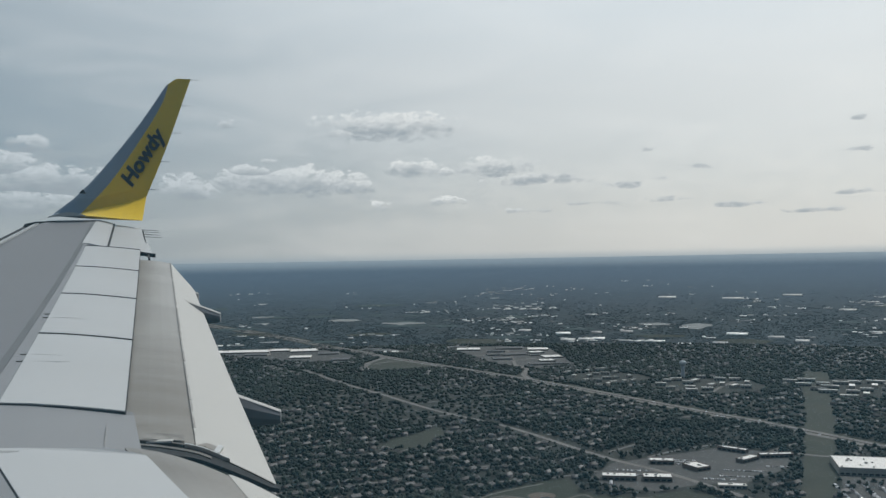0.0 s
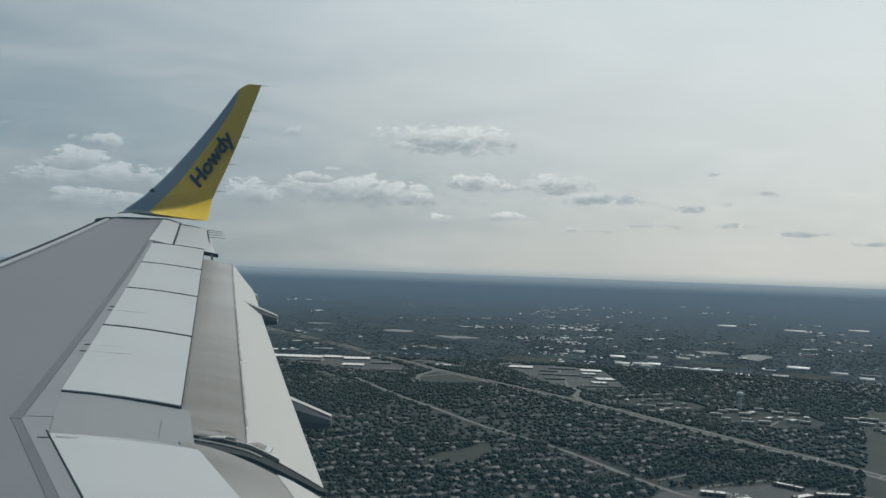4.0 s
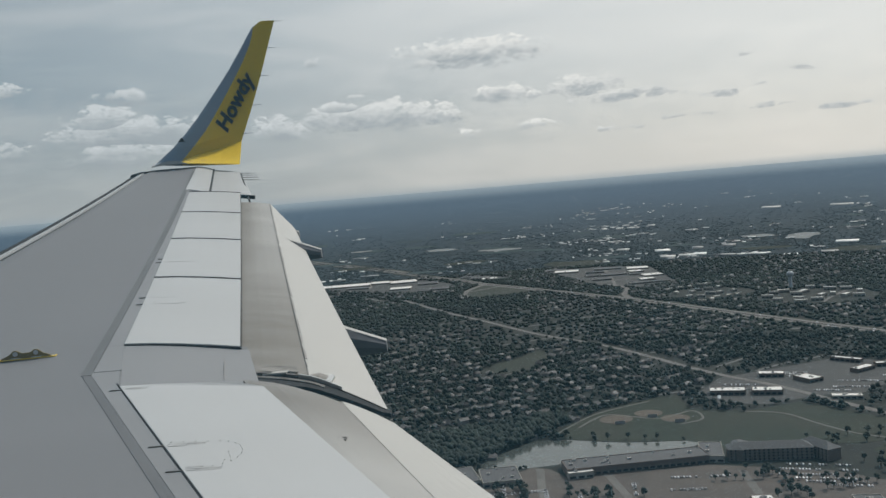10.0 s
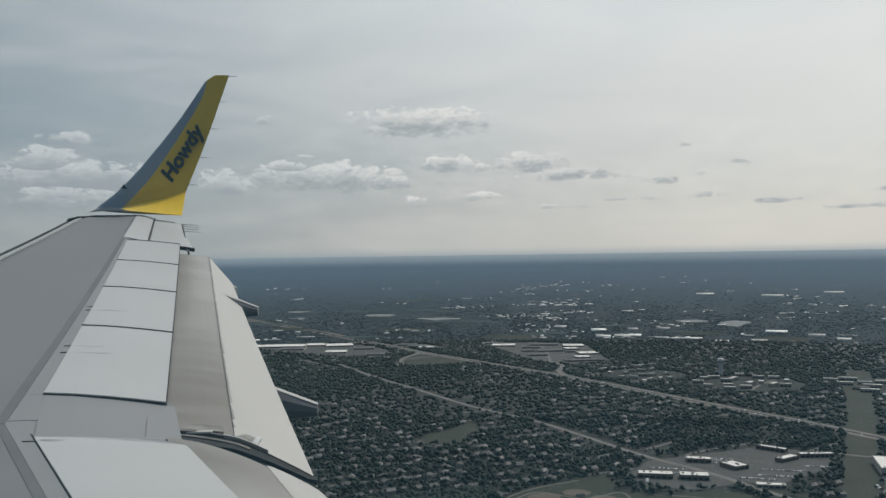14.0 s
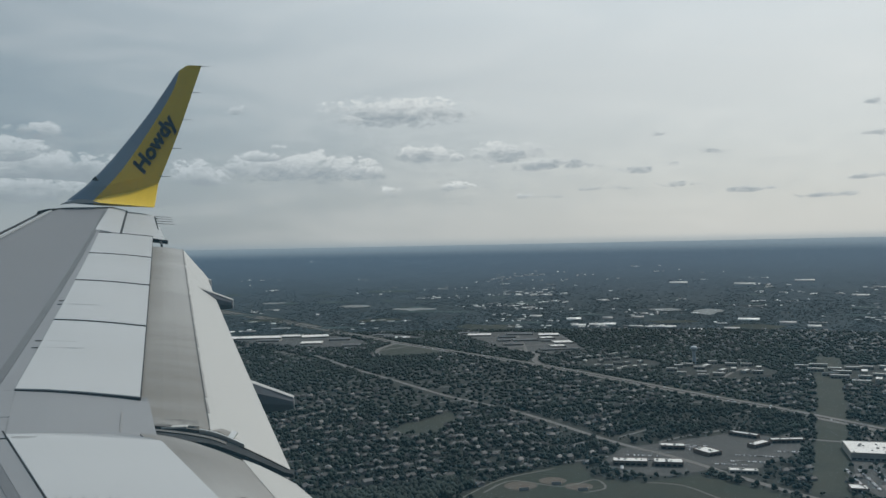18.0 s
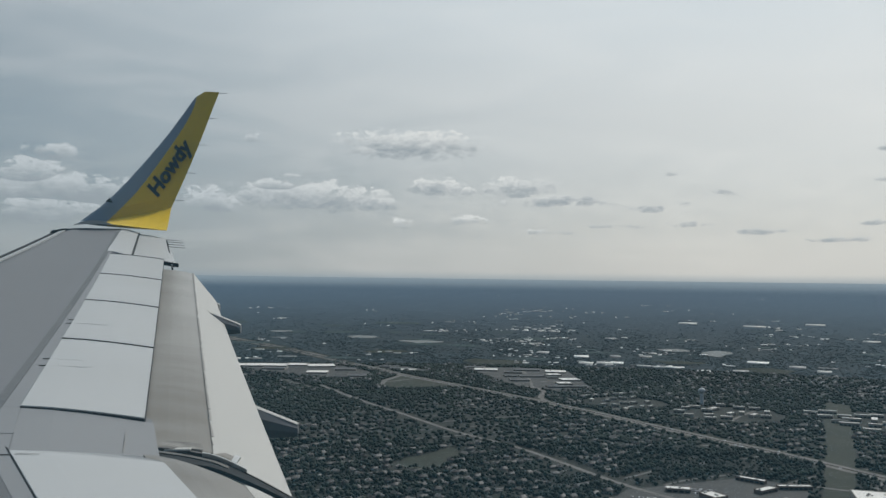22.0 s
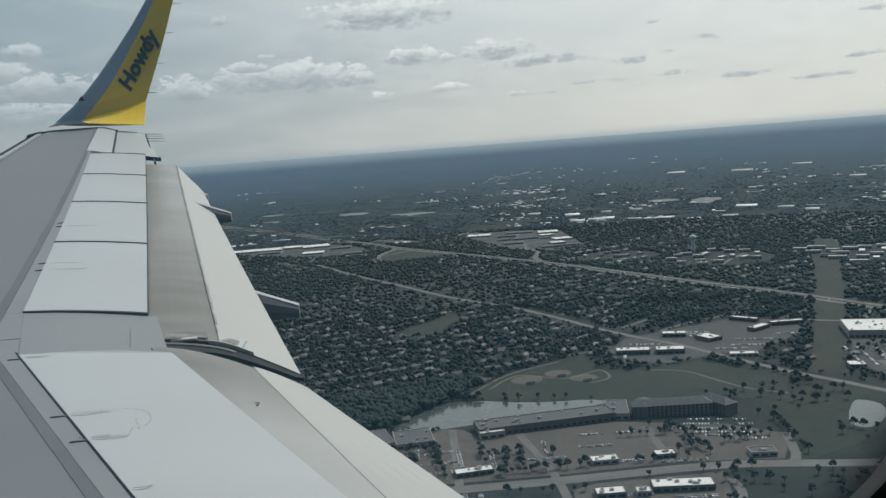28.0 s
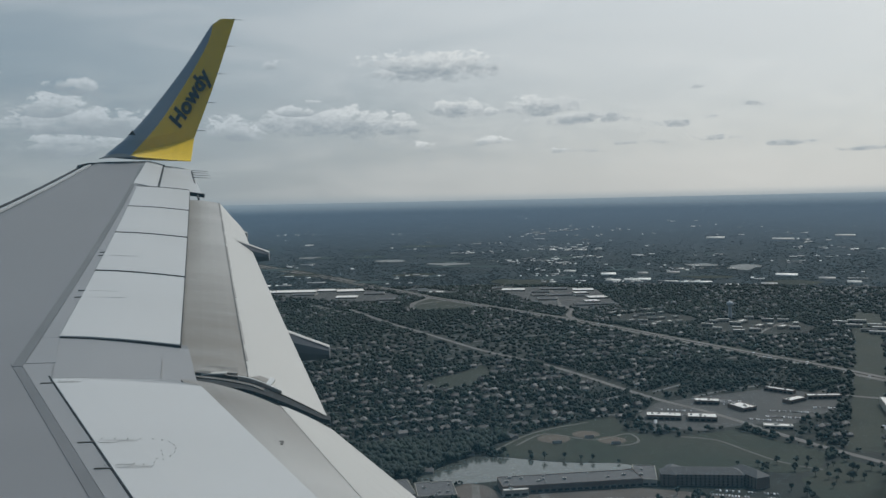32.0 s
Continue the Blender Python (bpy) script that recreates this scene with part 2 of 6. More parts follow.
def soil(m, y_clean, y_dirty, col, amount, sx=0.5, sy=3.0, line=None):
    """Grease and soot on a flap, thickest towards its end at y_dirty; line: also along the slot at x = a + b * y."""
    t = m.node_tree
    b = t.nodes["Principled BSDF"]

    def nd(kind, **ins):
        n = t.nodes.new("ShaderNode" + kind)
        for k, v in ins.items():
            s = n.inputs[int(k[1:])]
            if isinstance(v, bpy.types.NodeSocket):
                t.links.new(v, s)
            else:
                s.default_value = v
        return n

    co = nd("TexCoord").outputs["Object"]
    xyz = nd("SeparateXYZ", i0=co).outputs
    ramp = nd("MapRange", i0=xyz[1], i1=y_clean, i2=y_dirty)
    ramp.interpolation_type = "SMOOTHSTEP"
    mask = ramp.outputs[0]
    if line:
        d = nd("Math", i0=xyz[1], i1=line[1], i2=line[0])
        d.operation = "MULTIPLY_ADD"
        e = nd("Math", i0=xyz[0], i1=d.outputs[0])
        e.operation = "SUBTRACT"
        f = nd("MapRange", i0=e.outputs[0], i1=line[2], i2=0.0, i3=0.0, i4=0.75)
        f.interpolation_type = "SMOOTHSTEP"
        mm = nd("Math", i0=mask, i1=f.outputs[0])
        mm.operation = "MAXIMUM"
        mask = mm.outputs[0]
    mp_ = nd("Mapping", i0=co)
    mp_.inputs["Scale"].default_value = (sx, sy, 1)
    nz_ = nd("TexNoise", i0=mp_.outputs[0])
    nz_.inputs["Scale"].default_value, nz_.inputs["Detail"].default_value = 1.6, 6.0
    var = nd("MapRange", i0=nz_.outputs[0], i1=0.3, i2=0.7, i3=0.6 * amount, i4=amount)
    fac = nd("Math", i0=mask, i1=var.outputs[0])
    fac.operation, fac.use_clamp = "MULTIPLY", True
    mx = t.nodes.new("ShaderNodeMix")
    mx.data_type = "RGBA"
    mx.inputs[7].default_value = (*col, 1)
    src = b.inputs["Base Color"].links[0].from_socket
    t.links.new(fac.outputs[0], mx.inputs[0])
    t.links.new(src, mx.inputs[6])
    t.links.new(mx.outputs[2], b.inputs["Base Color"])


soil(M_FLAP, 9.5, 4.4, (0.135, 0.115, 0.088), 1.0, line=(-1.974 + 0.2161 * 8.458, -0.2161, 0.28))
M_IFLAP = mat("inboard_flap_paint_stained", (0.37, 0.365, 0.35), 0.40, 0.0, 2.0, 0.05, 0.3, (0.29, 0.285, 0.265), 0.8, stretch=(0.4, 2.5, 1))
soil(M_IFLAP, 3.0, 4.2, (0.11, 0.095, 0.075), 1.0, 1.0, 2.0)
M_AFT = mat("aft_flap_paint", (0.455, 0.448, 0.422), 0.42, 0.0, 3.0, 0.03, 0.15, (0.43, 0.42, 0.40), 0.9)
M_SCUFF = mat("worn_seal_grey", (0.28, 0.272, 0.258), 0.8, 0.0, 20, 0.3)
M_RIVET = mat("dull_rivet", (0.30, 0.30, 0.295), 0.6, 0.0, 20, 0.2)
M_STREAK = mat("faint_grease", (0.485, 0.495, 0.495), 0.5, 0.0, 6, 0.05, 0.8, (0.515, 0.53, 0.535), 4.0)
M_SMUDGE = mat("hinge_grease", (0.37, 0.375, 0.37), 0.55, 0.0, 9, 0.08, 0.9, (0.465, 0.48, 0.485), 11.0)
M_SOOT = mat("soot_on_paint", (0.20, 0.19, 0.175), 0.7, 0.0, 6, 0.4, 0.6, (0.36, 0.35, 0.32), 8.0)
M_STRIPE = mat("walkway_grey", (0.112, 0.115, 0.120), 0.6, 0.0, 12, 0.08, 0.45, (0.165, 0.168, 0.174), 1.1)
M_GAP = mat("dark_seam", (0.012, 0.013, 0.015), 0.8, 0.0, 8, 0.3)
M_BLACK = mat("black_rubber", (0.010, 0.011, 0.012), 0.85, 0.0, 10, 0.3)
M_METAL = mat("bare_metal", (0.62, 0.62, 0.61), 0.28, 1.0, 14, 0.12, 0.3, (0.25, 0.24, 0.22), 5.0)
M_DARKMETAL = mat("sooty_metal", (0.085, 0.072, 0.060), 0.45, 0.5, 9, 0.3, 0.4, (0.25, 0.24, 0.22), 5.0)
M_YELLOW = mat("winglet_yellow_paint", (0.78, 0.54, 0.03), 0.38, 0.0, 1.5, 0.04)
# bracket yellow darkened to olive: shade of its backlit face put into the paint
M_OLIVE = mat("shaded_bracket_paint", (0.17, 0.125, 0.03), 0.6, 0.0, 20, 0.2)
M_BLUE = mat("winglet_leading_edge_grey_blue", (0.30, 0.36, 0.43), 0.4, 0.1, 2.0, 0.05)
M_INK = mat("lettering_ink", (0.03, 0.032, 0.035), 0.5, 0.0, 6, 0.1)
M_CABIN = mat("cabin_lining", (0.50, 0.51, 0.52), 0.7, 0.0, 30, 0.1, bump=0.1)
M_SKIN = mat("fuselage_paint", (0.75, 0.75, 0.74), 0.4, 0.0, 2, 0.04)
M_SEAL = mat("window_seal", (0.022, 0.023, 0.024), 0.6, 0.0, 30, 0.2)


# ---------------------------------------------------------------- mesh helpers
def part(name, bm, material, parent=None, label=""):
    me = bpy.data.meshes.new(name)
    bm.normal_update()
    bm.to_mesh(me)
    bm.free()
    me.materials.append(material)
    ob = new(name, me)
    if parent is not None:
        ob.parent = parent
    if label:
        tagged(ob, label)
    return ob


def thing(name, label, category, group="", kind="", at=(0, 0, 0), rz=0.0):
    ob = new(name)
    ob.matrix_basis = pose(*at, 0, 0, rz)
    return tagged(ob, label, category, group, kind)


def loft(rings, closed=True, caps=True, smooth=False):
    """A skin through rings of points with one count."""
    bm = bmesh.new()
    vs = [[bm.verts.new(p) for p in r] for r in rings]
    n = len(rings[0])
    for a, b in zip(vs, vs[1:]):
        for i in range(n if closed else n - 1):
            f = bm.faces.new((a[i], a[(i + 1) % n], b[(i + 1) % n], b[i]))
            f.smooth = smooth
    if caps and closed:
        bm.faces.new(vs[0][::-1])
        bm.faces.new(vs[-1])
    bmesh.ops.recalc_face_normals(bm, faces=bm.faces)
    return bm


def box(x0, x1, y0, y1, z0, z1, bevel=0.0, bm=None):
    bm = bm or bmesh.new()
    g = bmesh.ops.create_cube(bm, size=1)["verts"]
    for v in g:
        v.co = ((x0 + x1) / 2 + v.co.x * (x1 - x0), (y0 + y1) / 2 + v.co.y * (y1 - y0), (z0 + z1) / 2 + v.co.z * (z1 - z0))
    if bevel:
        bmesh.ops.bevel(bm, geom=list({e for v in g for e in v.link_edges}), offset=bevel, segments=2, affect="EDGES", profile=0.7)
    return bm


def prism(pts, z0, z1):
    bm = bmesh.new()
    lo = [bm.verts.new((x, y, z0)) for x, y in pts]
    hi = [bm.verts.new((x, y, z1)) for x, y in pts]
    n = len(pts)
    for i in range(n):
        bm.faces.new((lo[i], lo[(i + 1) % n], hi[(i + 1) % n], hi[i]))
    bm.faces.new(hi)
    bm.faces.new(lo[::-1])
    bmesh.ops.recalc_face_normals(bm, faces=bm.faces)
    return bm


def tube(a, b, r0, r1, n=8, bm=None):
    bm = bm or bmesh.new()
    a, b = Vector(a), Vector(b)
    q = (b - a).to_track_quat("Z", "Y").to_matrix()
    rings = []
    for p, r in ((a, r0), (b, r1)):
        rings.append([bm.verts.new(p + q @ Vector((r * math.cos(2 * math.pi * i / n), r * math.sin(2 * math.pi * i / n), 0))) for i in range(n)])
    for i in range(n):
        bm.faces.new((rings[0][i], rings[0][(i + 1) % n], rings[1][(i + 1) % n], rings[1][i]))
    bm.faces.new(rings[0][::-1])
    bm.faces.new(rings[1])
    return bm


# ---------------------------------------------------------------- the wing
def rise(y):
    """Height of the wing's upper skin at the spoiler line, from dihedral and upward bend."""
    return EYE_Z - 0.233 + 0.1419 * (y - 8.459) + 0.00257 * (y - 8.459) ** 2


def x_le(y):
    return -4.315 - 0.116 * (y - 8.43)


def x_sp(y):
    return -2.651 - 0.2239 * (y - 8.459)


def x_te(y):
    return -1.974 - 0.2161 * (y - 8.458)


def x_pf(y):          # front edge of the inboard panel
    return -1.595 - 0.574 * (y - 4.072)


def x_pr(y):          # its rear edge
    return -1.043 - 0.5245 * (y - 4.310)


def x_mid(y):
    return -0.739 - 0.2130 * (y - 4.437)


def x_fl(y):
    return -0.345 - 0.2340 * (y - 4.384)


def x_imid(y):
    return -0.572 - 0.367 * (y - 4.237)


def x_ifl(y):
    return -0.329 - 0.3615 * (y - 4.236)


def x_skin(y):        # rear edge of the fixed upper skin
    if y > 12.2:
        return -3.254 - 0.2221 * (y - 12.335) - 0.004
    if y > 4.90:
        return x_te(y) - 0.03
    if y > 4.10:
        return -1.165 + (4.90 - y) / 0.80 * 0.235
    return x_pr(y) - 0.03


def x_front(y):       # front edge of the panels that carry the fall of the upper skin
    if y > 12.2:
        return -3.655 - 0.2040 * (y - 12.647)
    if y > 4.823:
        return x_sp(y)
    if y > 4.072:
        return x_pf(4.072) + (x_sp(4.823) - x_pf(4.072)) * (y - 4.072) / 0.75
    return x_pf(y)


def nose(f):
    """Fall of the upper skin towards the leading edge."""
    return 1.02 * max(0.0, 0.16 - f) ** 1.6


NOSE0 = nose(0.0)


wing = thing("aircraft_wing", "grey and white airliner wing with yellow winglet and drooped flaps", "wing")
ys = sorted({*np.linspace(0.29, 15.14, 43).tolist(), 4.101, 4.099, 4.901, 4.899, 12.201, 12.199})
rings = []
for y in ys:
    xa, xb, xm, z = x_le(y), x_skin(y), x_front(y), rise(y)
    up = [(xa + (xm - xa) * f, y, z - nose(f)) for f in (0, 0.01, 0.03, 0.06, 0.1, 0.16, 0.3, 0.5, 0.75, 1.0)]
    up += [(xm + (xb - xm) * g, y, z - 0.004 - 0.082 * g ** 1.4) for g in (0.02, 0.33, 0.66, 1.0)]
    th = 0.42 * (1.12 - y / 19)
    dn = [(xa + (xb - xa) * f, y, z - 0.05 - th * k) for f, k in ((0.97, 0.25), (0.8, 0.5), (0.5, 0.95), (0.2, 0.8), (0.05, 0.45))]
    rings.append(up + dn)
part("wing_skin", loft(rings), M_GREY, wing, "light grey painted upper skin")


def slab(rows, thick=0.012, off=0.0):
    """A thin panel on the wing; rows of (x front, x rear, y, fall at the front, fall at the rear)."""
    rings = []
    for xf, xr, y, df, dr in rows:
        z = rise(y) + off
        xs = [0, 0.25, 0.5, 0.75, 1]
        top = [(xf + (xr - xf) * f, y, z - df - (dr - df) * f ** 1.4) for f in xs]
        rings.append(top + [(p[0], p[1], p[2] - thick) for p in top[::-1]])
    return loft(rings)


def between(y0, y1, n=5):
    return [y0 + (y1 - y0) * i / n for i in range(n + 1)]


SP = (4.823, 6.667, 8.459, 10.235, 12.032)
for y0, y1 in zip(SP, SP[1:]):
    sp = part("spoiler", slab([(x_sp(y), x_te(y), y, -0.002, 0.066) for y in between(y0 + 0.010, y1 - 0.010)], 0.010, 0.007), M_WHITE, wing, "white spoiler panel")
for y in SP:
    part("spoiler_seam", slab([(x_sp(y) - 0.0, x_te(y) + 0.002, y + d, -0.001, 0.067) for d in (-0.006, 0.006)], 0.018, 0.015 if y > 5 else 0.005), M_GAP, wing)
part("spoiler_hinge_gap", slab([(x_te(y) - 0.004, x_te(y) + 0.006, y, 0.070, 0.072) for y in between(4.83, 12.02, 8)], 0.012, 0.002), M_GAP, wing)
# inboard panel with its hinges
part("inboard_spoiler", slab([(x_pf(4.072) + 0.0, x_pr(4.310), 4.072, 0.004, 0.03)] + [(x_pf(y), x_pr(y), y, 0.004, 0.055) for y in between(4.05, 2.422, 6)], 0.018, 0.012), M_WHITE, wing, "white inboard spoiler panel")
part("inboard_spoiler", slab([(x_pf(y), x_pr(y), y, 0.004, 0.055) for y in between(2.402, 0.9, 4)], 0.018, 0.012), M_WHITE, wing)
part("panel_gap", slab([(x_pf(y), x_pr(y) + 0.004, y, 0.004, 0.056) for y in (2.398, 2.426)], 0.02, 0.008), M_GAP, wing)
part("panel_edge", slab([(x_pf(y) - 0.007, x_pf(y) + 0.001, y, 0.0, 0.0) for y in between(4.13, 0.9, 8)], 0.010, 0.004), M_GAP, wing)
for y in (4.02, 3.28, 3.03, 2.2):
    x = x_pf(y)
    b = box(x - 0.062, x + 0.016, y - 0.004, y + 0.004, rise(y) + 0.001, rise(y) + 0.007, 0.002)
    part("hinge", b, M_DARKMETAL, wing)
for y, dx in ((6.0, 0), (5.8, 0), (7.45, 0), (7.3, 0)):
    x = x_sp(y)
    part("hinge", box(x - 0.045, x + 0.010, y - 0.003, y + 0.003, rise(y) + 0.001, rise(y) + 0.009, 0.001), M_DARKMETAL, wing)
# darker walkway line
part("walkway_line", slab([(-1.885 - 0.2167 * (y - 4.347), -1.832 - 0.2167 * (y - 4.347), y, -0.001, -0.001) for y in between(4.30, 14.6, 12)], 0.005, 0.003), M_STRIPE, wing, "dark grey walkway line")
part("walkway_line", slab([(-1.896 - 0.581 * (y - 4.347), -1.850 - 0.581 * (y - 4.347), y, -0.001, -0.001) for y in between(4.36, 0.5, 8)], 0.005, 0.0012), M_STRIPE, wing)
# paler fixed panels between the walkway line and the spoilers
part("fixed_panel", slab([(-1.828 - 0.2167 * (y - 4.347), x_sp(y) - 0.004, y, 0.0, 0.0) for y in between(4.823, 12.3, 10)], 0.004, 0.0025), M_PANEL, wing, "paler grey fixed panel")
part("fixed_panel", slab([(-1.828 - 0.2167 * (y - 4.347), x_front(y), y, 0.0, 0.0) for y in (4.35, 4.45, 4.6, 4.75, 4.820)], 0.004, 0.0025), M_PANEL, wing)
part("fixed_panel", slab([(x_front(y) + 0.001, x_skin(y) + 0.002, y, 0.003, 0.086) for y in between(4.092, 4.815, 6)], 0.006, 0.0030), M_PANEL, wing)
part("fixed_panel", slab([(-1.848 - 0.581 * (y - 4.347), (x_pf(y) if y < 4.08 else x_front(y)) - 0.009, y, 0.0, 0.0) for y in [4.34, 4.2, 4.09] + between(4.06, 0.5, 6)], 0.004, 0.0022), M_PANEL, wing)
part("panel_joint", slab([(-1.215 + 0.23 * (4.56 - y), -1.2115 + 0.23 * (4.56 - y), y, 0.056, 0.057) for y in between(4.54, 4.24, 3)], 0.003, 0.0050), M_SCUFF, wing)
# aileron and its tip panel
def x_at(y):
    return -2.596 - 0.2530 * (y - 11.889)


def x_ah(y):
    return -3.254 - 0.2221 * (y - 12.335)


part("aileron", slab([(x_ah(y) + 0.008, x_at(y - 0.25 * (1 - (y - 12.3) / 3.2)), y, 0.085, 0.16) for y in between(12.3, 15.12, 6)], 0.03, 0.0), M_WHITE, wing, "white aileron")
part("aileron_front_panel", slab([(-3.655 - 0.2040 * (y - 12.647), x_ah(y) - 0.012, y, 0.0, 0.07) for y in between(12.36, 15.12, 4)], 0.02, 0.008), M_WHITE, wing)
part("aileron_seam", slab([(x_ah(y) - 0.014, x_ah(y) + 0.016, y, 0.07, 0.075) for y in between(12.3, 15.12, 4)], 0.03, 0.008), M_GAP, wing)
part("aileron_end", slab([(x_ah(12.3), x_at(11.95) + 0.01, y, 0.078, 0.155) for y in (12.26, 12.3)], 0.05, 0.004), M_GAP, wing)
part("aileron_end", slab([(x_at(y) - 0.012, x_at(y) + 0.012, y, 0.155, 0.158) for y in between(11.9, 14.9, 3)], 0.03, 0.003), M_GAP, wing)
for y in (14.1, 14.4, 14.7, 14.95):
    x = x_at(y - 0.05)
    part("static_wick", tube((x - 0.02, y, rise(y) - 0.15), (x + 0.26, y, rise(y) - 0.17), 0.006, 0.003, 6), M_BLACK, wing)
# slat gap and leading edge strip
for nm, x0, x1, z0, th, mt in (("slat", 0.00, 0.10, -0.05, 0.03, M_WHITE),):
    rr = []
    for y in between(0.8, 14.85, 20):
        xa, z = x_le(y), rise(y) - NOSE0
        rr.append([(xa - 0.075, y, z + 0.012), (xa - 0.03, y, z + 0.034), (xa + 0.06, y, z + 0.055), (xa + 0.06, y, z + 0.03), (xa - 0.05, y, z - 0.05)])
    part(nm, loft(rr), mt, wing, "pale leading edge slat")
rr = []
for y in between(0.8, 14.55, 20):
    xa, z = x_le(y), rise(y) - NOSE0
    rr.append([(xa - 0.125, y, z - 0.01), (xa - 0.105, y, z + 0.034), (xa - 0.07, y, z + 0.022), (xa - 0.08, y, z - 0.03)])
part("slat_lip", loft(rr), M_BLACK, wing, "dark lip of the slat")


# flaps: outboard main and aft segments, then the inboard pair
def flap(rows, curve):
    rings = []
    for xf, xr, y, df, dr in rows:
        z = rise(y)
        top = [(xf + (xr - xf) * f, y, z - df - (dr - df) * (f ** curve)) for f in (0, 0.12, 0.3, 0.5, 0.7, 0.85, 1)]
        rings.append(top + [(p[0], p[1], p[2] - 0.10 * (1 - 0.85 * i / 6)) for i, p in reversed(list(enumerate(top)))])
    return loft(rings, smooth=False)


part("flap_main", flap([(x_te(y) - 0.12, x_mid(y), y, 0.10, 0.155) for y in between(11.42, 4.46, 14)], 2.2), M_FLAP, wing, "grey stained main flap segment")
part("flap_aft", flap([(x_mid(y) - 0.01, x_mid(y) + (x_fl(y) - x_mid(y)) * min(1.0, 0.08 + (11.42 - y) / 0.9), y, 0.147, 0.160 + 0.185 * min(1.0, 0.08 + (11.42 - y) / 0.9)) for y in [11.42, 11.3, 11.1, 10.9, 10.7] + between(10.5, 4.42, 12)], 1.15), M_AFT, wing, "pale aft flap segment")
random.seed(4)
for y in between(4.7, 11.2, 60):
    yy, ln = y + random.uniform(-0.1, 0.1), random.uniform(0.05, 0.28)
    part("seal_scuff", slab([(x_mid(yy + d) - 0.010, x_mid(yy + d) - 0.006 + random.uniform(0, 0.012), yy + d, 0.146, 0.151) for d in (0, ln / 2, ln)], 0.006, 0.002), M_SCUFF, wing)
part("inboard_flap_main", flap([(x_pr(y) - 0.06, x_imid(y), y, 0.045, 0.204 - 0.056 * (4.235 - y)) for y in between(4.17, 1.75, 8)], 1.6), M_IFLAP, wing, "stained inboard flap segment")
part("inboard_flap_aft", flap([(x_imid(y) - 0.008, x_ifl(y), y, 0.198 - 0.056 * (4.235 - y), 0.33 - 0.122 * (4.235 - y)) for y in between(4.19, 1.75, 8)], 1.2), M_AFT, wing, "pale inboard aft flap segment")
# recessed black gap between the flaps, with its metal rims, following the fall of the flap
def gap_z(x, y):
    a, m, e = x_te(y) - 0.12, x_mid(y), x_fl(y)
    if x < m:
        return rise(y) - 0.10 - 0.055 * max(0.0, (x - a) / (m - a)) ** 2.2
    return rise(y) - 0.155 - 0.19 * min(1.0, (x - m) / (e - m)) ** 1.15


def along(x0, x1, ya, yb, dz, n=16, thick=0.02):
    """A strip laid along the chord between the lines ya(f) and yb(f)."""
    rr = []
    for i in range(n + 1):
        f = i / n
        x = x0 + (x1 - x0) * f
        rr.append([(x, ya(f), gap_z(x, 4.42) + dz), (x, yb(f), gap_z(x, 4.42) + dz), (x, yb(f), gap_z(x, 4.42) + dz - thick), (x, ya(f), gap_z(x, 4.42) + dz - thick)])
    return loft(rr)


part("flap_seal", along(-1.05, -0.335, lambda f: 4.17 + 0.16 * f, lambda f: 4.41 - 0.01 * f, 0.006, 18), M_BLACK, wing, "black recessed gap between the flaps")
part("flap_track", along(-1.02, -0.60, lambda f: 4.40, lambda f: 4.435 - 0.02 * f, 0.022, 14), M_DARKMETAL, wing, "worn metal rim of the flap gap")
part("flap_track", along(-0.80, -0.58, lambda f: 4.398 - 0.01 * f, lambda f: 4.415 - 0.012 * f, 0.028, 8), M_METAL, wing, "bare metal flap track edge")
part("flap_track", along(-0.60, -0.36, lambda f: 4.385, lambda f: 4.395, 0.012, 8), M_DARKMETAL, wing)
part("flap_track", along(-0.92, -0.62, lambda f: 4.165 + 0.02 * f, lambda f: 4.190 + 0.03 * f, -0.008, 10), M_METAL, wing, "polished lower track edge")
part("flap_track", along(-1.03, -0.66, lambda f: 4.335 - 0.02 * f, lambda f: 4.375 - 0.02 * f, 0.012, 14), M_DARKMETAL, wing, "sooty brown inner rail of the flap gap")
part("flap_end_fairing", along(-0.86, -0.66, lambda f: 4.44, lambda f: 4.62 - 0.04 * f, 0.010, 8, 0.012), M_FLAP, wing, "riveted cover at the flap's end")
for q_ in range(7):
    x_, y_ = -0.85 + 0.027 * q_, 4.475 + 0.018 * (q_ % 2)
    part("cover_rivet", tube((x_, y_, gap_z(x_, 4.42) + 0.010), (x_, y_, gap_z(x_, 4.42) + 0.014), 0.0035, 0.003, 6), M_DARKMETAL, wing)
part("cover_edge", along(-0.665, -0.64, lambda f: 4.44, lambda f: 4.60, 0.020, 3, 0.012), M_METAL, wing)
part("cover_edge", along(-0.875, -0.86, lambda f: 4.50, lambda f: 4.61, 0.016, 3, 0.010), M_SCUFF, wing)
for x0, x1, y0, y1, dz in ((-0.985, -0.86, 4.395, 4.445, 0.092), (-0.965, -0.82, 4.182, 4.205, 0.100)):
    part("track_plate", box(x0, x1, y0, y1, rise(y0) - dz - 0.010, rise(y0) - dz, 0.004), M_AFT, wing, "pale metal cover plate")
part("soot_mark", slab([(x_te(y) + 0.02, x_te(y) + 0.30, y, 0.100, 0.122) for y in (4.47, 4.52, 4.57)], 0.004, 0.004), M_SOOT, wing)


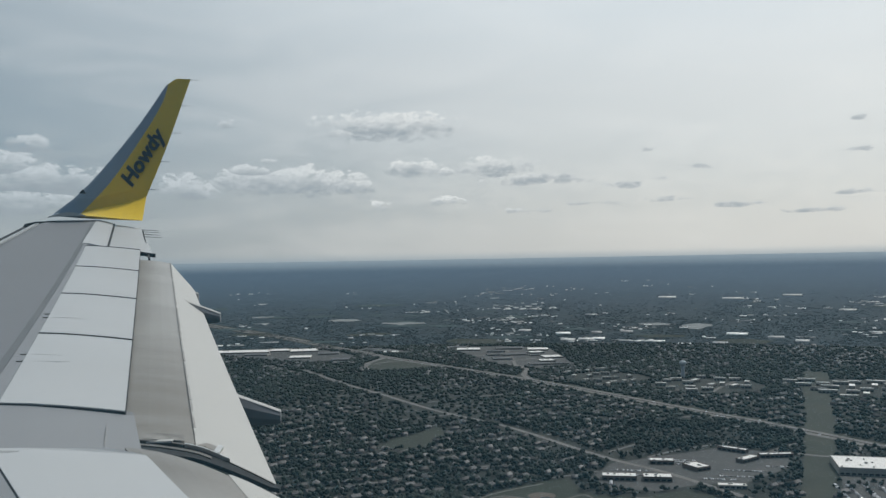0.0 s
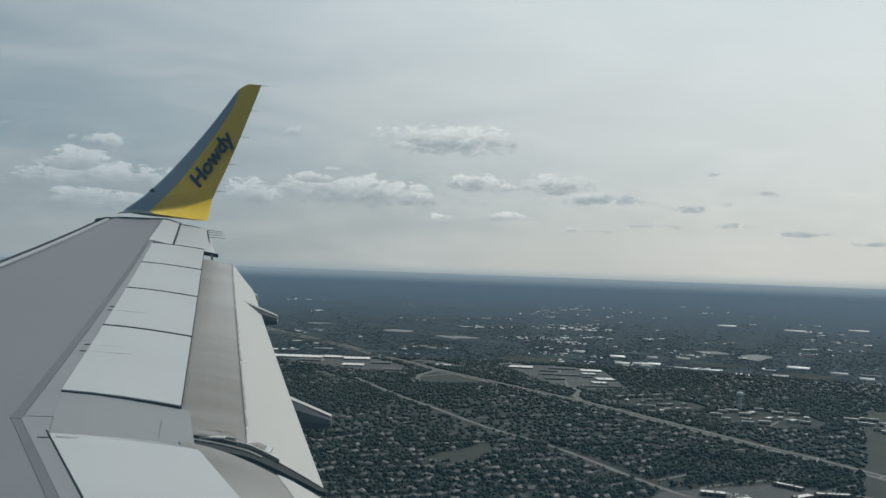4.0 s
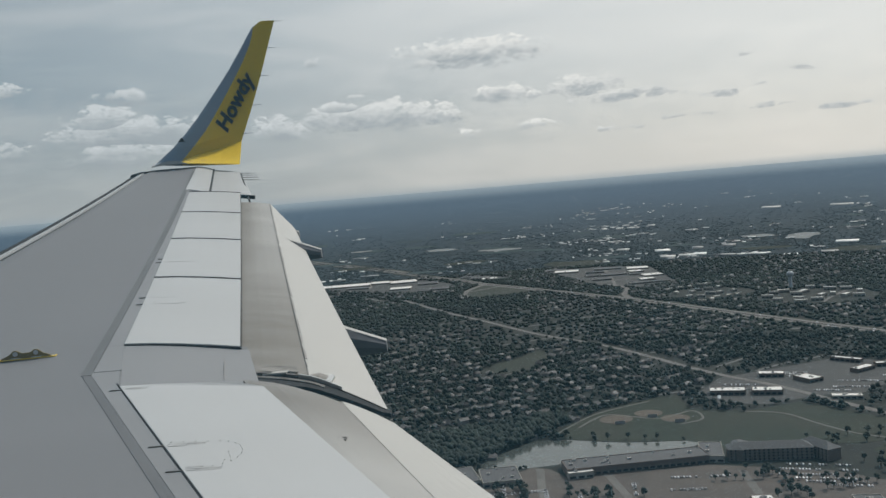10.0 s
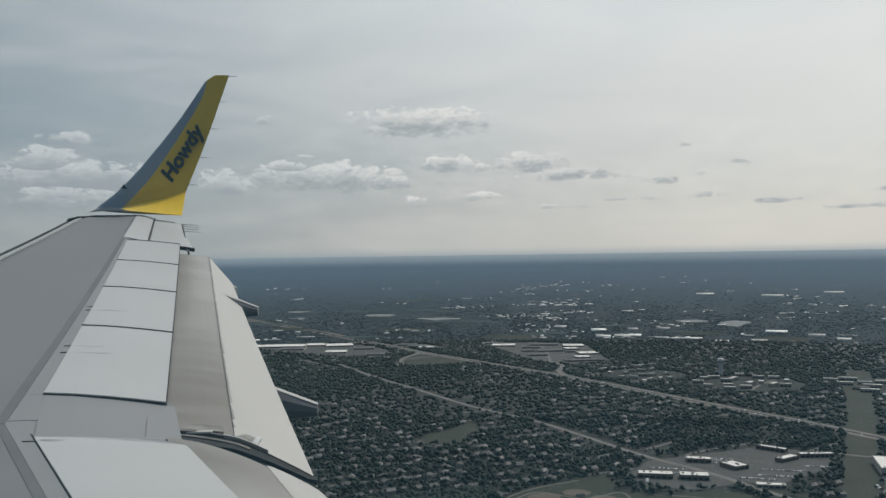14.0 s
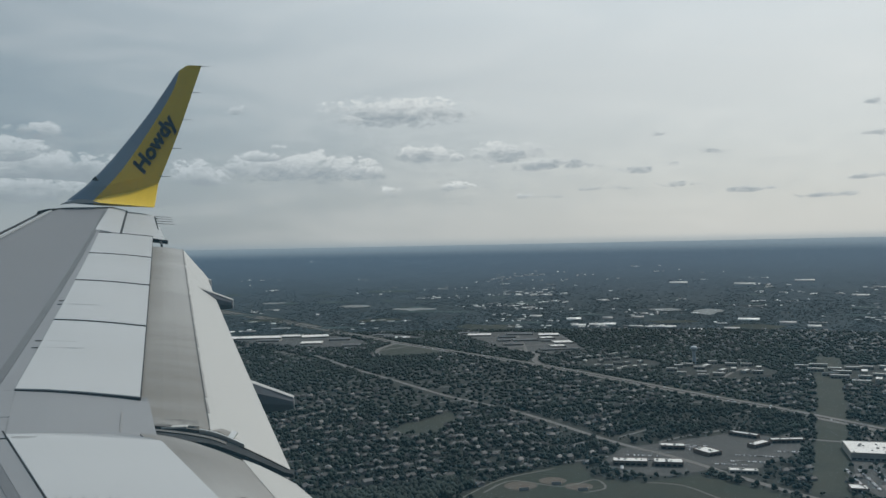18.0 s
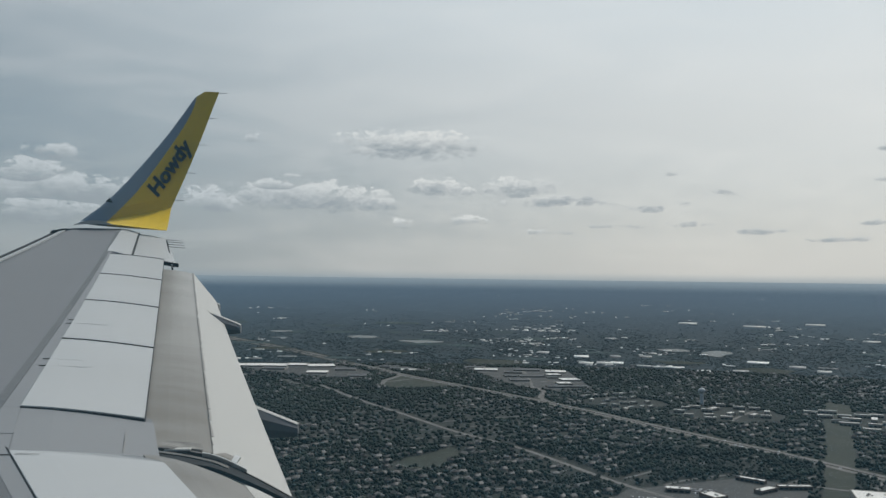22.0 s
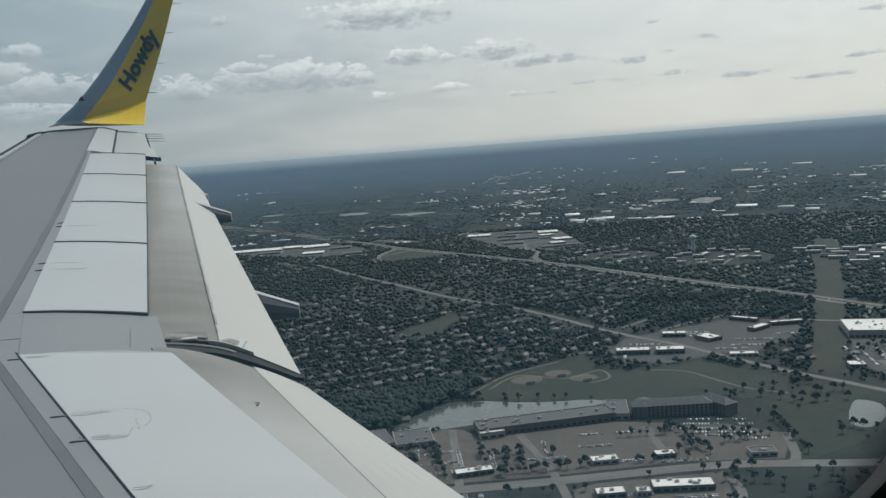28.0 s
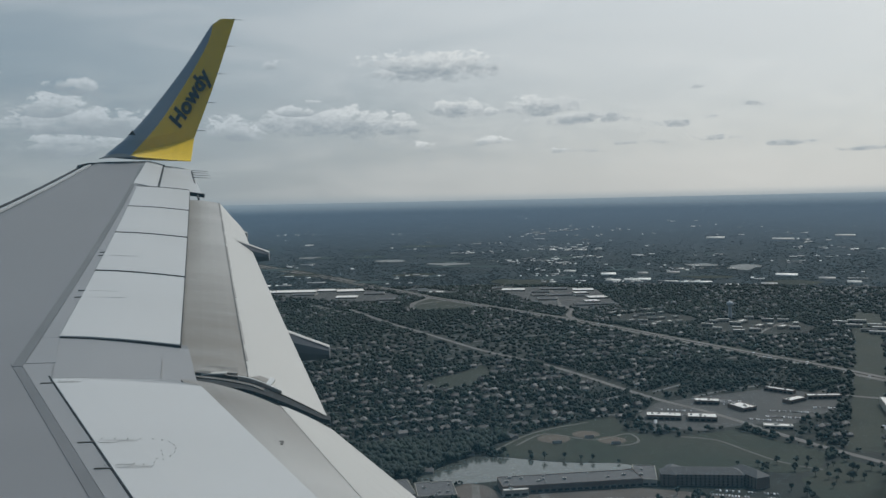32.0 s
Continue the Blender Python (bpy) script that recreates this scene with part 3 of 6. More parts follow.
# flap track fairings
def fairing(y, tip, ztip):
    rings = []
    for i in range(11):
        d = 0.42 * (1 - i / 10)
        x = tip - d
        zt = ztip + 0.40 * d
        hgt = 0.085 + 0.26 * math.sin(min(1.0, d / 0.8) * 1.5)
        w = 0.05 + 0.05 * min(1.0, d / 0.5)
        rings.append([(x, y + sx * w, zt - hgt * k) for sx, k in ((-0.6, 0), (0.6, 0), (1.0, 0.25), (0.95, 0.6), (0.5, 0.92), (0, 1.0), (-0.5, 0.92), (-0.95, 0.6), (-1.0, 0.25))])
    return loft(rings)


for y, tip, zt in ((6.287, -0.47, -1.030), (9.194, -1.295, -0.475), (10.397, -1.715, -0.30)):
    fa = part("flap_track_fairing", fairing(y, tip, EYE_Z + zt - 0.017), M_GREY, wing, "canoe-shaped flap track fairing")
    part("fairing_top", loft([[(tip - d, y - 0.036 - 0.03 * d, EYE_Z + zt - 0.017 + 0.40 * d + 0.004), (tip - d, y + 0.036 + 0.03 * d, EYE_Z + zt - 0.017 + 0.40 * d + 0.004), (tip - d, y, EYE_Z + zt - 0.017 + 0.40 * d + 0.014)] for d in (0.40, 0.2, 0.0)]), M_AFT, fa)

# winglet: sections from the tip of the wing up the blend
def wl(z):
    """Nose x, tail x and y of the winglet at height z above the eye."""
    zs = (0.72, 0.84, 0.937, 1.08, 1.231, 1.45, 1.708, 2.1, 2.529, 3.0, 3.20, 3.30, 3.375)
    le = (-5.10, -5.05, -4.94, -4.74, -4.561, -4.365, -4.159, -3.868, -3.566, -3.275, -3.16, -3.09, -2.96)
    te = (-3.52, -3.445, -3.432, -3.41, -3.382, -3.31, -3.222, -3.09, -2.955, -2.815, -2.752, -2.72, -2.70)
    yy = (15.10, 15.12, 15.16, 15.24, 15.31, 15.38, 15.46, 15.55, 15.64, 15.73, 15.765, 15.78, 15.795)
    return float(np.interp(z, zs, le)), float(np.interp(z, zs, te)), float(np.interp(z, zs, yy))


SEC = ((0, 0), (0.02, 0.35), (0.08, 0.7), (0.2, 0.95), (0.35, 1.0), (0.6, 0.75), (0.85, 0.3), (1, 0.04))
K_TIP, K_ROOT = 16.22 / 15.31, 15.04 / 15.31


def z_root(f):
    """Height of the winglet's root line above the eye."""
    return 0.935 - 0.115 * f


def z_bend(f):
    """Height at which the curved root turns into the upright blade: high at the tail, none at the nose."""
    return z_root(f) + float(np.interp(f, (0.0, 0.30, 0.43, 0.71, 1.0), (0.02, 0.03, 0.12, 0.25, 0.41)))


def blade(f, z, k, side):
    a, b, y = wl(z)
    c = b - a
    t = side * 0.045 * c * float(np.interp(f, [q[0] for q in SEC], [q[1] for q in SEC]))
    return ((a + c * f) * k, max(y, 15.31) * k + t, EYE_Z + z * k - t * 0.3)


def strip(f0, f1):
    """One painted strip of the winglet between the chord fractions f0(z) and f1(z)."""
    rings = []
    for s_ in [q / 4 for q in range(4)] + [1 + q / 12 for q in range(13)]:
        inn, out = [], []
        for i in range(7):
            f = f0(1.0) + (f1(1.0) - f0(1.0)) * i / 6
            lo, mid = z_root(f), z_bend(f)
            z = lo + (mid - lo) * s_ if s_ < 1 else mid + (3.375 - mid) * (1 - (2 - s_) ** 1.25)
            k = K_ROOT + (K_TIP - K_ROOT) * min(1.0, s_)
            f = f0(z) + (f1(z) - f0(z)) * i / 6
            inn.append(blade(f, z, k, -1))
            out.append(blade(f, z, k, 1))
        rings.append(inn + out[::-1])
    return loft(rings, smooth=False)


def edge(z):
    return float(np.interp(z, (0.74, 1.044, 1.4, 2.9, 3.15, 3.30, 3.4), (0.34, 0.32, 0.345, 0.32, 0.20, 0.03, 0.0)))


winglet_y = part("winglet_panel", strip(edge, lambda z: 1.0), M_YELLOW, wing, "yellow painted winglet")
part("winglet_leading_edge", strip(lambda z: 0.0, edge), M_BLUE, wing, "blue-grey winglet leading edge")
part("winglet_root_strip", loft([[blade(f, z_root(f) + h, K_ROOT - 0.004 + d, -1) for h, d in ((up, 0.0), (dn, 0.0), (dn, 0.003), (up, 0.003))] for f, up, dn in ((-0.02, -0.035, -0.05), (0.06, 0.010, -0.045), (0.15, 0.040, -0.030), (0.25, 0.042, -0.016), (0.34, 0.022, -0.012), (0.42, -0.002, -0.010))]), M_AFT, wing, "pale curved fairing at the winglet root")
part("wing_tip_light", loft([[(-5.22, 14.75, EYE_Z + 0.70), (-5.20, 14.78, EYE_Z + 0.76), (-5.18, 14.8, EYE_Z + 0.70)], [(-5.08, 14.8, EYE_Z + 0.69), (-5.05, 14.86, EYE_Z + 0.80), (-5.0, 14.9, EYE_Z + 0.70)], [(-4.72, 14.98, EYE_Z + 0.78), (-4.70, 15.0, EYE_Z + 0.815), (-4.68, 15.02, EYE_Z + 0.78)]]), M_BLACK, wing, "dark glass wing tip light")
for z in (3.36, 2.88, 2.38, 1.86, 1.36):
    a, b, y = wl(z)
    part("static_wick", tube(((b - 0.03) * 1.0595, y * 1.0595, EYE_Z + z * 1.0595), ((b + 0.15) * 1.0595, y * 1.0595, EYE_Z + z * 1.0595 - 0.005), 0.006, 0.003, 6), M_BLACK, wing)
part("winglet_marker", loft([[(-4.72, yq, EYE_Z + 1.365), (-4.60, yq, EYE_Z + 1.355), (-4.65, yq, EYE_Z + 1.44)] for yq in (16.06, 16.10)]), M_INK, wing)
fc = bpy.data.curves.new("lettering", "FONT")
fc.body, fc.size, fc.shear, fc.extrude, fc.offset, fc.space_character = "Howdy", 0.382, 0.28, 0.002, 0.016, 1.02
fc.align_x, fc.align_y = "CENTER", "CENTER"
fc.materials.append(M_INK)
lt = new("lettering", fc)
tdir = Vector((0.545, 0.2, 0.95)).normalized()
nrm = Vector((0.05, -0.965, 0.24))
nrm = (nrm - tdir * nrm.dot(tdir)).normalized()
upv = nrm.cross(tdir)
lm = Matrix((tdir, upv, nrm)).transposed().to_4x4()
lm.translation = Vector((-3.470 * 1.0595, 15.50 * 1.0595, EYE_Z + 1.892 * 1.0595)) + nrm * 0.07
lt.parent, lt.matrix_basis = wing, lm
tagged(lt, "dark slanted lettering on yellow")
# yellow tie-down bracket on the upper skin
br = thing("escape_rope_bracket", "yellow painted bracket with two holes on the wing", "bracket", at=(-2.335, 4.70, rise(4.70) + 0.003), rz=8)
prof = [(-0.140, 0.0), (-0.128, 0.012), (-0.088, 0.030), (-0.064, 0.050), (-0.048, 0.052), (-0.022, 0.036), (0.022, 0.036), (0.048, 0.052), (0.064, 0.050), (0.088, 0.030), (0.128, 0.012), (0.140, 0.0)]
plate_ = part("bracket_plate", loft([[(x, yq, z) for x, z in prof] for yq in (-0.005, 0.005)]), M_OLIVE, br, "yellow bracket face, painted olive for its shaded side")
part("bracket_foot", box(-0.155, 0.155, -0.010, 0.028, 0, 0.006, 0.002), M_YELLOW, br)
for dx in (-0.054, 0.054):
    part("hole", tube((dx, -0.0075, 0.033), (dx, 0.0075, 0.033), 0.013, 0.013, 14), M_AFT, plate_, "round hole showing the pale skin behind")
    part("slot", box(dx - 0.026, dx + 0.026, -0.0075, 0.0075, 0.007, 0.011), M_AFT, plate_)
# small stencilled mark on the inboard flap and scattered specks on the panels
for x0, y0, x1, y1 in ((-0.494, 3.414, -0.484, 3.440), (-0.484, 3.432, -0.452, 3.442), (-0.462, 3.396, -0.452, 3.432)):
    part("stencil_mark", box(x0, x1, y0, y1, -0.985 + EYE_Z, -0.956 + EYE_Z - 0.004 * (x0 > -0.49)), M_DARKMETAL, wing)
srng = random.Random(12)
for _ in range(8):
    y = srng.uniform(4.9, 11.5)
    f = srng.uniform(0.1, 0.9)
    x, q_ = x_sp(y) + (x_te(y) - x_sp(y)) * f, srng.uniform(0.002, 0.004)
    part("chip", slab([(x, x + q_ * 2.5, y + d, -0.002 + 0.068 * f ** 1.4, -0.002 + 0.068 * f ** 1.4 + 0.001) for d in (0, q_)], 0.002, 0.0085), M_RIVET, wing)
for y in (5.8, 6.0, 7.3, 7.45):
    x = x_sp(y)
    part("grease_streak", slab([(x + 0.01, x + srng.uniform(0.15, 0.3), y + d - 0.012, -0.001, 0.012) for d in (0, 0.012)], 0.001, 0.0076), M_STREAK, wing)
for y, ln in ((4.02, 0.10), (3.28, 0.14), (3.27, 0.07), (3.03, 0.12), (3.045, 0.06), (2.62, 0.05)):
    x = x_pf(y)
    for d in (-0.010, 0.004):
        part("grease_streak", slab([(x + 0.016, x + ln + 0.02 * q, y + d + q * 0.010, 0.004, 0.004 + 0.051 * (ln / 0.55) ** 1.4) for q in (0, 1)], 0.001, 0.0128), M_SMUDGE, wing)
arc = [(-1.12 + 0.048 * k, 3.305) for k in range(4)]
arc += [(-0.93 + 0.112 * math.sin(radians(a)), 3.178 + 0.130 * math.cos(radians(a))) for a in range(0, 181, 18)]
arc += [(-0.98 - 0.048 * k, 3.048) for k in range(2)] + [(-0.87, 3.19), (-0.855, 3.15), (-0.865, 3.11)]
for rx, ry in arc:
    g_ = (rx - x_pf(ry)) / (x_pr(ry) - x_pf(ry))
    rz_ = rise(ry) - 0.051 * max(0.0, g_) ** 1.4
    part("rivet", tube((rx, ry, rz_ + 0.006), (rx, ry, rz_ + 0.011), 0.0026, 0.0022, 6), M_RIVET, wing)

# ---------------------------------------------------------------- cabin window round the camera
def rrect(cx, cz, hw, hh, r, n=8):
    pts = []
    for sx, sz, a0 in ((1, 1, 0), (-1, 1, 90), (-1, -1, 180), (1, -1, 270)):
        for k in range(n + 1):
            a = radians(a0 + 90 * k / n)
            pts.append((cx + sx * (hw - r) + r * math.cos(a), cz + sz * (hh - r) + r * math.sin(a)))
    return pts


WX, WZ = -0.0095, EYE_Z + 0.0395


def opening(rows, n=10):
    return [[(x, y, z) for x, z in rrect(WX, WZ, hw, hh, r, n)] for y, hw, hh, r in rows]


wall_bm = loft(opening(((0.124, 0.118, 0.148, 0.083), (0.124, 0.9, 1.0, 0.02), (0.30, 0.9, 1.0, 0.02), (0.30, 0.42, 0.49, 0.32), (0.130, 0.131, 0.161, 0.096), (0.124, 0.118, 0.148, 0.083))), caps=False)
tagged(part("wall_cabin", wall_bm, M_CABIN), "pale grey cabin side wall with an oval window opening", "wall", kind="structure")
win = tagged(new("window_1"), "airliner cabin window with rounded dark frame", "window", kind="structure")
part("window_frame", loft(opening(((0.118, 0.1075, 0.1375, 0.074), (0.115, 0.1105, 0.1405, 0.077), (0.112, 0.1215, 0.1515, 0.088), (0.110, 0.1355, 0.1655, 0.106), (0.122, 0.1365, 0.1665, 0.107), (0.122, 0.108, 0.138, 0.0745), (0.118, 0.1075, 0.1375, 0.074))), caps=False, smooth=True), M_SEAL, win)
# outer pane with a thin film of dust and scratches that scatters a little daylight, tinted blue as a stand-in for air
# haze
mp = bpy.data.materials.new("dusty_haze_pane")
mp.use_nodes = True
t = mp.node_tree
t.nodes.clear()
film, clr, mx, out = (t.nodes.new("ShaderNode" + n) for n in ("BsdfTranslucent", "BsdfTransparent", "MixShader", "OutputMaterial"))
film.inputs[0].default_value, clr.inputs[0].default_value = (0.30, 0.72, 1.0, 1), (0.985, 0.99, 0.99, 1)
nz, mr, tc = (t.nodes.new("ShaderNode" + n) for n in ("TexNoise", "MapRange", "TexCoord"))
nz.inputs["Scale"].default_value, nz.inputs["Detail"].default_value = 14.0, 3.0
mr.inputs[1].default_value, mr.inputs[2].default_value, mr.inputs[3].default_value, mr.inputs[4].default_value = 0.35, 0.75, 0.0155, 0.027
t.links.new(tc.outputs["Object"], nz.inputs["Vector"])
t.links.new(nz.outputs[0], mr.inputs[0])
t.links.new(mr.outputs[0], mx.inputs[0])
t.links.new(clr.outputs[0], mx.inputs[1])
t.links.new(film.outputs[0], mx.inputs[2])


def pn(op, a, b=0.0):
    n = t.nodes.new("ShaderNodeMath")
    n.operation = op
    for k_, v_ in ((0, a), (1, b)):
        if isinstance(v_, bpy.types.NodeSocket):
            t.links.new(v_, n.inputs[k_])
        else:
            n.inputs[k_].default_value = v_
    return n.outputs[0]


# dark gradient added round the pane's rim to imitate the frame's soft, blurred edge
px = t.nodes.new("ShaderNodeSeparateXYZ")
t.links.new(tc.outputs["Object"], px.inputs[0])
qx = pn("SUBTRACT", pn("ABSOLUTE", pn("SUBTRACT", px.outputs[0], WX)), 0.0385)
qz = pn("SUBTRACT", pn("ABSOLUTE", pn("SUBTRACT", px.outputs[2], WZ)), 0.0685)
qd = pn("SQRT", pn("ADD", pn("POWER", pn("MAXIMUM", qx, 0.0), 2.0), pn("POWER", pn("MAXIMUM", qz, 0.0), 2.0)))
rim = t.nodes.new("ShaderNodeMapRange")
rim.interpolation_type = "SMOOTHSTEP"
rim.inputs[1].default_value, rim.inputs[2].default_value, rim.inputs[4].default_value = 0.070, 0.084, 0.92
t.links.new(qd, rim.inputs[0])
rim_dark, edge_mix = t.nodes.new("ShaderNodeBsdfTranslucent"), t.nodes.new("ShaderNodeMixShader")
rim_dark.inputs[0].default_value = (0.014, 0.015, 0.016, 1)
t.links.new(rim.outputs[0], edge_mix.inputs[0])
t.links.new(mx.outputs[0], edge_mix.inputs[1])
t.links.new(rim_dark.outputs[0], edge_mix.inputs[2])
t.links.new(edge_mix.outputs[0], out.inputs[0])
pane = part("pane", loft(opening(((0.134, 0.137, 0.167, 0.106), (0.137, 0.137, 0.167, 0.106)))), mp, win, "faintly dusty clear outer pane with a blue haze veil")
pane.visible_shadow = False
tagged(part("wall_fuselage", box(-4.4, 1.4, 0.16, 0.30, EYE_Z - 2.1, EYE_Z - 0.92, 0.02), M_SKIN), "white fuselage side below the window", "fuselage", kind="structure")
tagged(part("wall_cabin_rear", box(-0.9, 0.9, -1.35, -1.30, EYE_Z - 0.9, EYE_Z + 1.05), M_CABIN), "pale grey cabin interior", "wall", kind="structure")
tagged(part("ceiling", box(-0.9, 0.9, -1.30, 0.165, EYE_Z + 1.05, EYE_Z + 1.10), M_CABIN), "pale grey cabin ceiling", "ceiling", kind="structure")
tagged(part("floor", box(-0.9, 0.9, -1.30, 0.165, EYE_Z - 0.95, EYE_Z - 0.90), M_CABIN), "grey cabin floor", "floor", kind="structure")
for s, nm in ((-1, "wall_cabin_front"), (1, "wall_cabin_back")):
    tagged(part(nm, box(min(s * 0.9, s * 0.95), max(s * 0.9, s * 0.95), -1.30, 0.30, EYE_Z - 0.9, EYE_Z + 1.05), M_CABIN), "pale grey cabin partition", "wall", kind="structure")

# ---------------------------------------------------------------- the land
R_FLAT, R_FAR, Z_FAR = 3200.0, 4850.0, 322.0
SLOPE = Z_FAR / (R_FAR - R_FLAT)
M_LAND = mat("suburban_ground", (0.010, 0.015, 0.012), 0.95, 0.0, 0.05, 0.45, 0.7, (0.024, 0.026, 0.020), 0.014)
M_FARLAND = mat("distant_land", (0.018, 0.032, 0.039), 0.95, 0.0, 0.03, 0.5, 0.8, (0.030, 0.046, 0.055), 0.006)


def haze_tint(m, r0, r1, col):
    """Air haze painted into the colour: the far backdrop turns blue towards the horizon."""
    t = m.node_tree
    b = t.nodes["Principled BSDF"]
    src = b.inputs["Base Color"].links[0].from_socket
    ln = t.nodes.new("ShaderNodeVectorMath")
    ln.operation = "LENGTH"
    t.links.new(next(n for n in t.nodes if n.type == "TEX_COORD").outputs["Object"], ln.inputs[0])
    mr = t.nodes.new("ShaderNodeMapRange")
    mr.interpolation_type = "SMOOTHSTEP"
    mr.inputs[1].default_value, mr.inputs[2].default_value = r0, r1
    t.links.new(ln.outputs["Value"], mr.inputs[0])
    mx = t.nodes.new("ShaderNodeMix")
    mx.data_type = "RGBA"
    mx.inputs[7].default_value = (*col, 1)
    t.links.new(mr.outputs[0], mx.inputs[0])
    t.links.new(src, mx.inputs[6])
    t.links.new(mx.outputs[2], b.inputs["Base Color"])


# haze in the plain's own colour: blue with distance, then pale at the rim
haze_tint(M_FARLAND, 3400, 4650, (0.062, 0.110, 0.165))
haze_tint(M_FARLAND, 4540, 4850, (0.25, 0.32, 0.37))
M_GRASS = mat("mown_grass", (0.017, 0.026, 0.015), 0.95, 0.0, 0.05, 0.25, 0.6, (0.031, 0.033, 0.021), 0.014)
M_FIELD = mat("dry_field", (0.021, 0.028, 0.018), 0.95, 0.0, 0.03, 0.25, 0.5, (0.038, 0.040, 0.026), 0.012)
M_DIRT = mat("infield_dirt", (0.10, 0.083, 0.065), 0.95, 0.0, 0.3, 0.12)
M_ASPH = mat("old_asphalt", (0.040, 0.043, 0.043), 0.85, 0.0, 0.12, 0.2, 0.5, (0.066, 0.064, 0.059), 0.03)
M_LOT = mat("worn_parking_asphalt", (0.096, 0.082, 0.071), 0.9, 0.0, 0.1, 0.15, 0.5, (0.062, 0.056, 0.051), 0.02)
M_CONC = mat("road_concrete", (0.150, 0.143, 0.133), 0.9, 0.0, 0.2, 0.15, 0.5, (0.085, 0.080, 0.074), 0.03)
M_STREET = mat("street_asphalt", (0.125, 0.122, 0.115), 0.9, 0.0, 0.2, 0.15, 0.4, (0.075, 0.078, 0.078), 0.03)
M_PATH = mat("path_concrete", (0.12, 0.115, 0.10), 0.9, 0.0, 0.5, 0.1)
M_TREE = mat("tree_crowns", (0.023, 0.036, 0.027), 0.9, 0.0, 0.5, 0.35, 0.75, (0.012, 0.021, 0.018), 0.007, island=0.4)
M_LEAF = mat("leaf_clumps", (0.024, 0.036, 0.028), 0.9, 0.0, 1.2, 0.4, island=0.35)
M_TRUNK = mat("bark", (0.07, 0.055, 0.042), 0.95, 0.0, 3, 0.3)
M_ROOF = mat("shingle_roofs", (0.082, 0.079, 0.076), 0.7, 0.0, 0.8, 0.15, island=0.95)
M_ROOFO = mat("shingle_roof", (0.082, 0.079, 0.076), 0.7, 0.0, 0.8, 0.15, rand=0.95)
M_SIDING = mat("house_siding", (0.21, 0.205, 0.195), 0.85, 0.0, 0.8, 0.1, island=0.4)
M_SIDINGO = mat("house_siding_plain", (0.21, 0.205, 0.195), 0.85, 0.0, 0.8, 0.1, rand=0.4)
M_WROOF = mat("white_membrane_roof", (0.72, 0.71, 0.68), 0.6, 0.0, 0.15, 0.06, 0.2, (0.55, 0.54, 0.50), 0.08)
M_GROOF = mat("grey_membrane_roof", (0.075, 0.078, 0.082), 0.75, 0.0, 0.15, 0.12, 0.3, (0.085, 0.087, 0.09), 0.06)
M_BRICK = mat("brick_wall", (0.16, 0.125, 0.105), 0.9, 0.0, 0.6, 0.15)
M_PALE = mat("pale_wall", (0.36, 0.34, 0.30), 0.85, 0.0, 0.4, 0.1)
M_GLASS = mat("dark_glazing", (0.03, 0.035, 0.04), 0.15, 0.0, 0.4, 0.1)
M_UNIT = mat("rooftop_unit_metal", (0.42, 0.42, 0.41), 0.6, 0.3, 1, 0.1)
M_TOWER = mat("water_tower_paint", (0.46, 0.50, 0.53), 0.55, 0.0, 0.3, 0.06)
M_CAR = mat("car_paint", (0.45, 0.45, 0.46), 0.3, 0.2, 1, 0.05, rand=0.95, coat=0.5)
M_CARS = mat("car_paints", (0.45, 0.45, 0.46), 0.3, 0.2, 1, 0.05, island=0.95, coat=0.5)
M_WATER = mat("pond_water", (0.075, 0.085, 0.078), 0.12, 0.0, 0.05, 0.2)
M_WATER.node_tree.nodes["Principled BSDF"].inputs["IOR"].default_value = 1.45
M_FARROOF = mat("far_roofs", (0.52, 0.52, 0.50), 0.45, 0.0, 0.05, 0.1, island=0.8)
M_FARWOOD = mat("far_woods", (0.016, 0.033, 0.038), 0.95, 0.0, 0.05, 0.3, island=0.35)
# the woods carry painted haze too, bluer and paler with distance
haze_tint(M_FARWOOD, 3300, 4500, (0.050, 0.090, 0.135))


def lift(r):
    """Height of the land at r metres: level, then rising so that the far country reaches the horizon."""
    return 0.0 if r < R_FLAT else (min(r, R_FAR) - R_FLAT) * SLOPE


def seen(az, dep):
    """Place on the land at an azimuth and a depression, both in degrees."""
    t = math.tan(radians(dep))
    r = EYE_Z / t
    if r > R_FLAT:
        r = (EYE_Z + R_FLAT * SLOPE) / (t + SLOPE)
    return r * math.sin(radians(az)), r * math.cos(radians(az)), lift(r), r


def disc(radii, n=160):
    bm = bmesh.new()
    rows = [[bm.verts.new((r * math.sin(2 * math.pi * k / n), r * math.cos(2 * math.pi * k / n), lift(r))) for k in range(n)] for r in radii]
    for a, b in zip(rows, rows[1:]):
        for k in range(n):
            bm.faces.new((a[k], b[k], b[(k + 1) % n], a[(k + 1) % n]))
    return bm


g = disc([1, 300, 700, 1200, 1800, 2500, R_FLAT])
tagged(part("ground", g, M_LAND), "dark green and grey suburban land", "ground", kind="structure")
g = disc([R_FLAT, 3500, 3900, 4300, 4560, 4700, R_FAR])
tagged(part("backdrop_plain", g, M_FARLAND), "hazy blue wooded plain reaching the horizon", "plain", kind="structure")



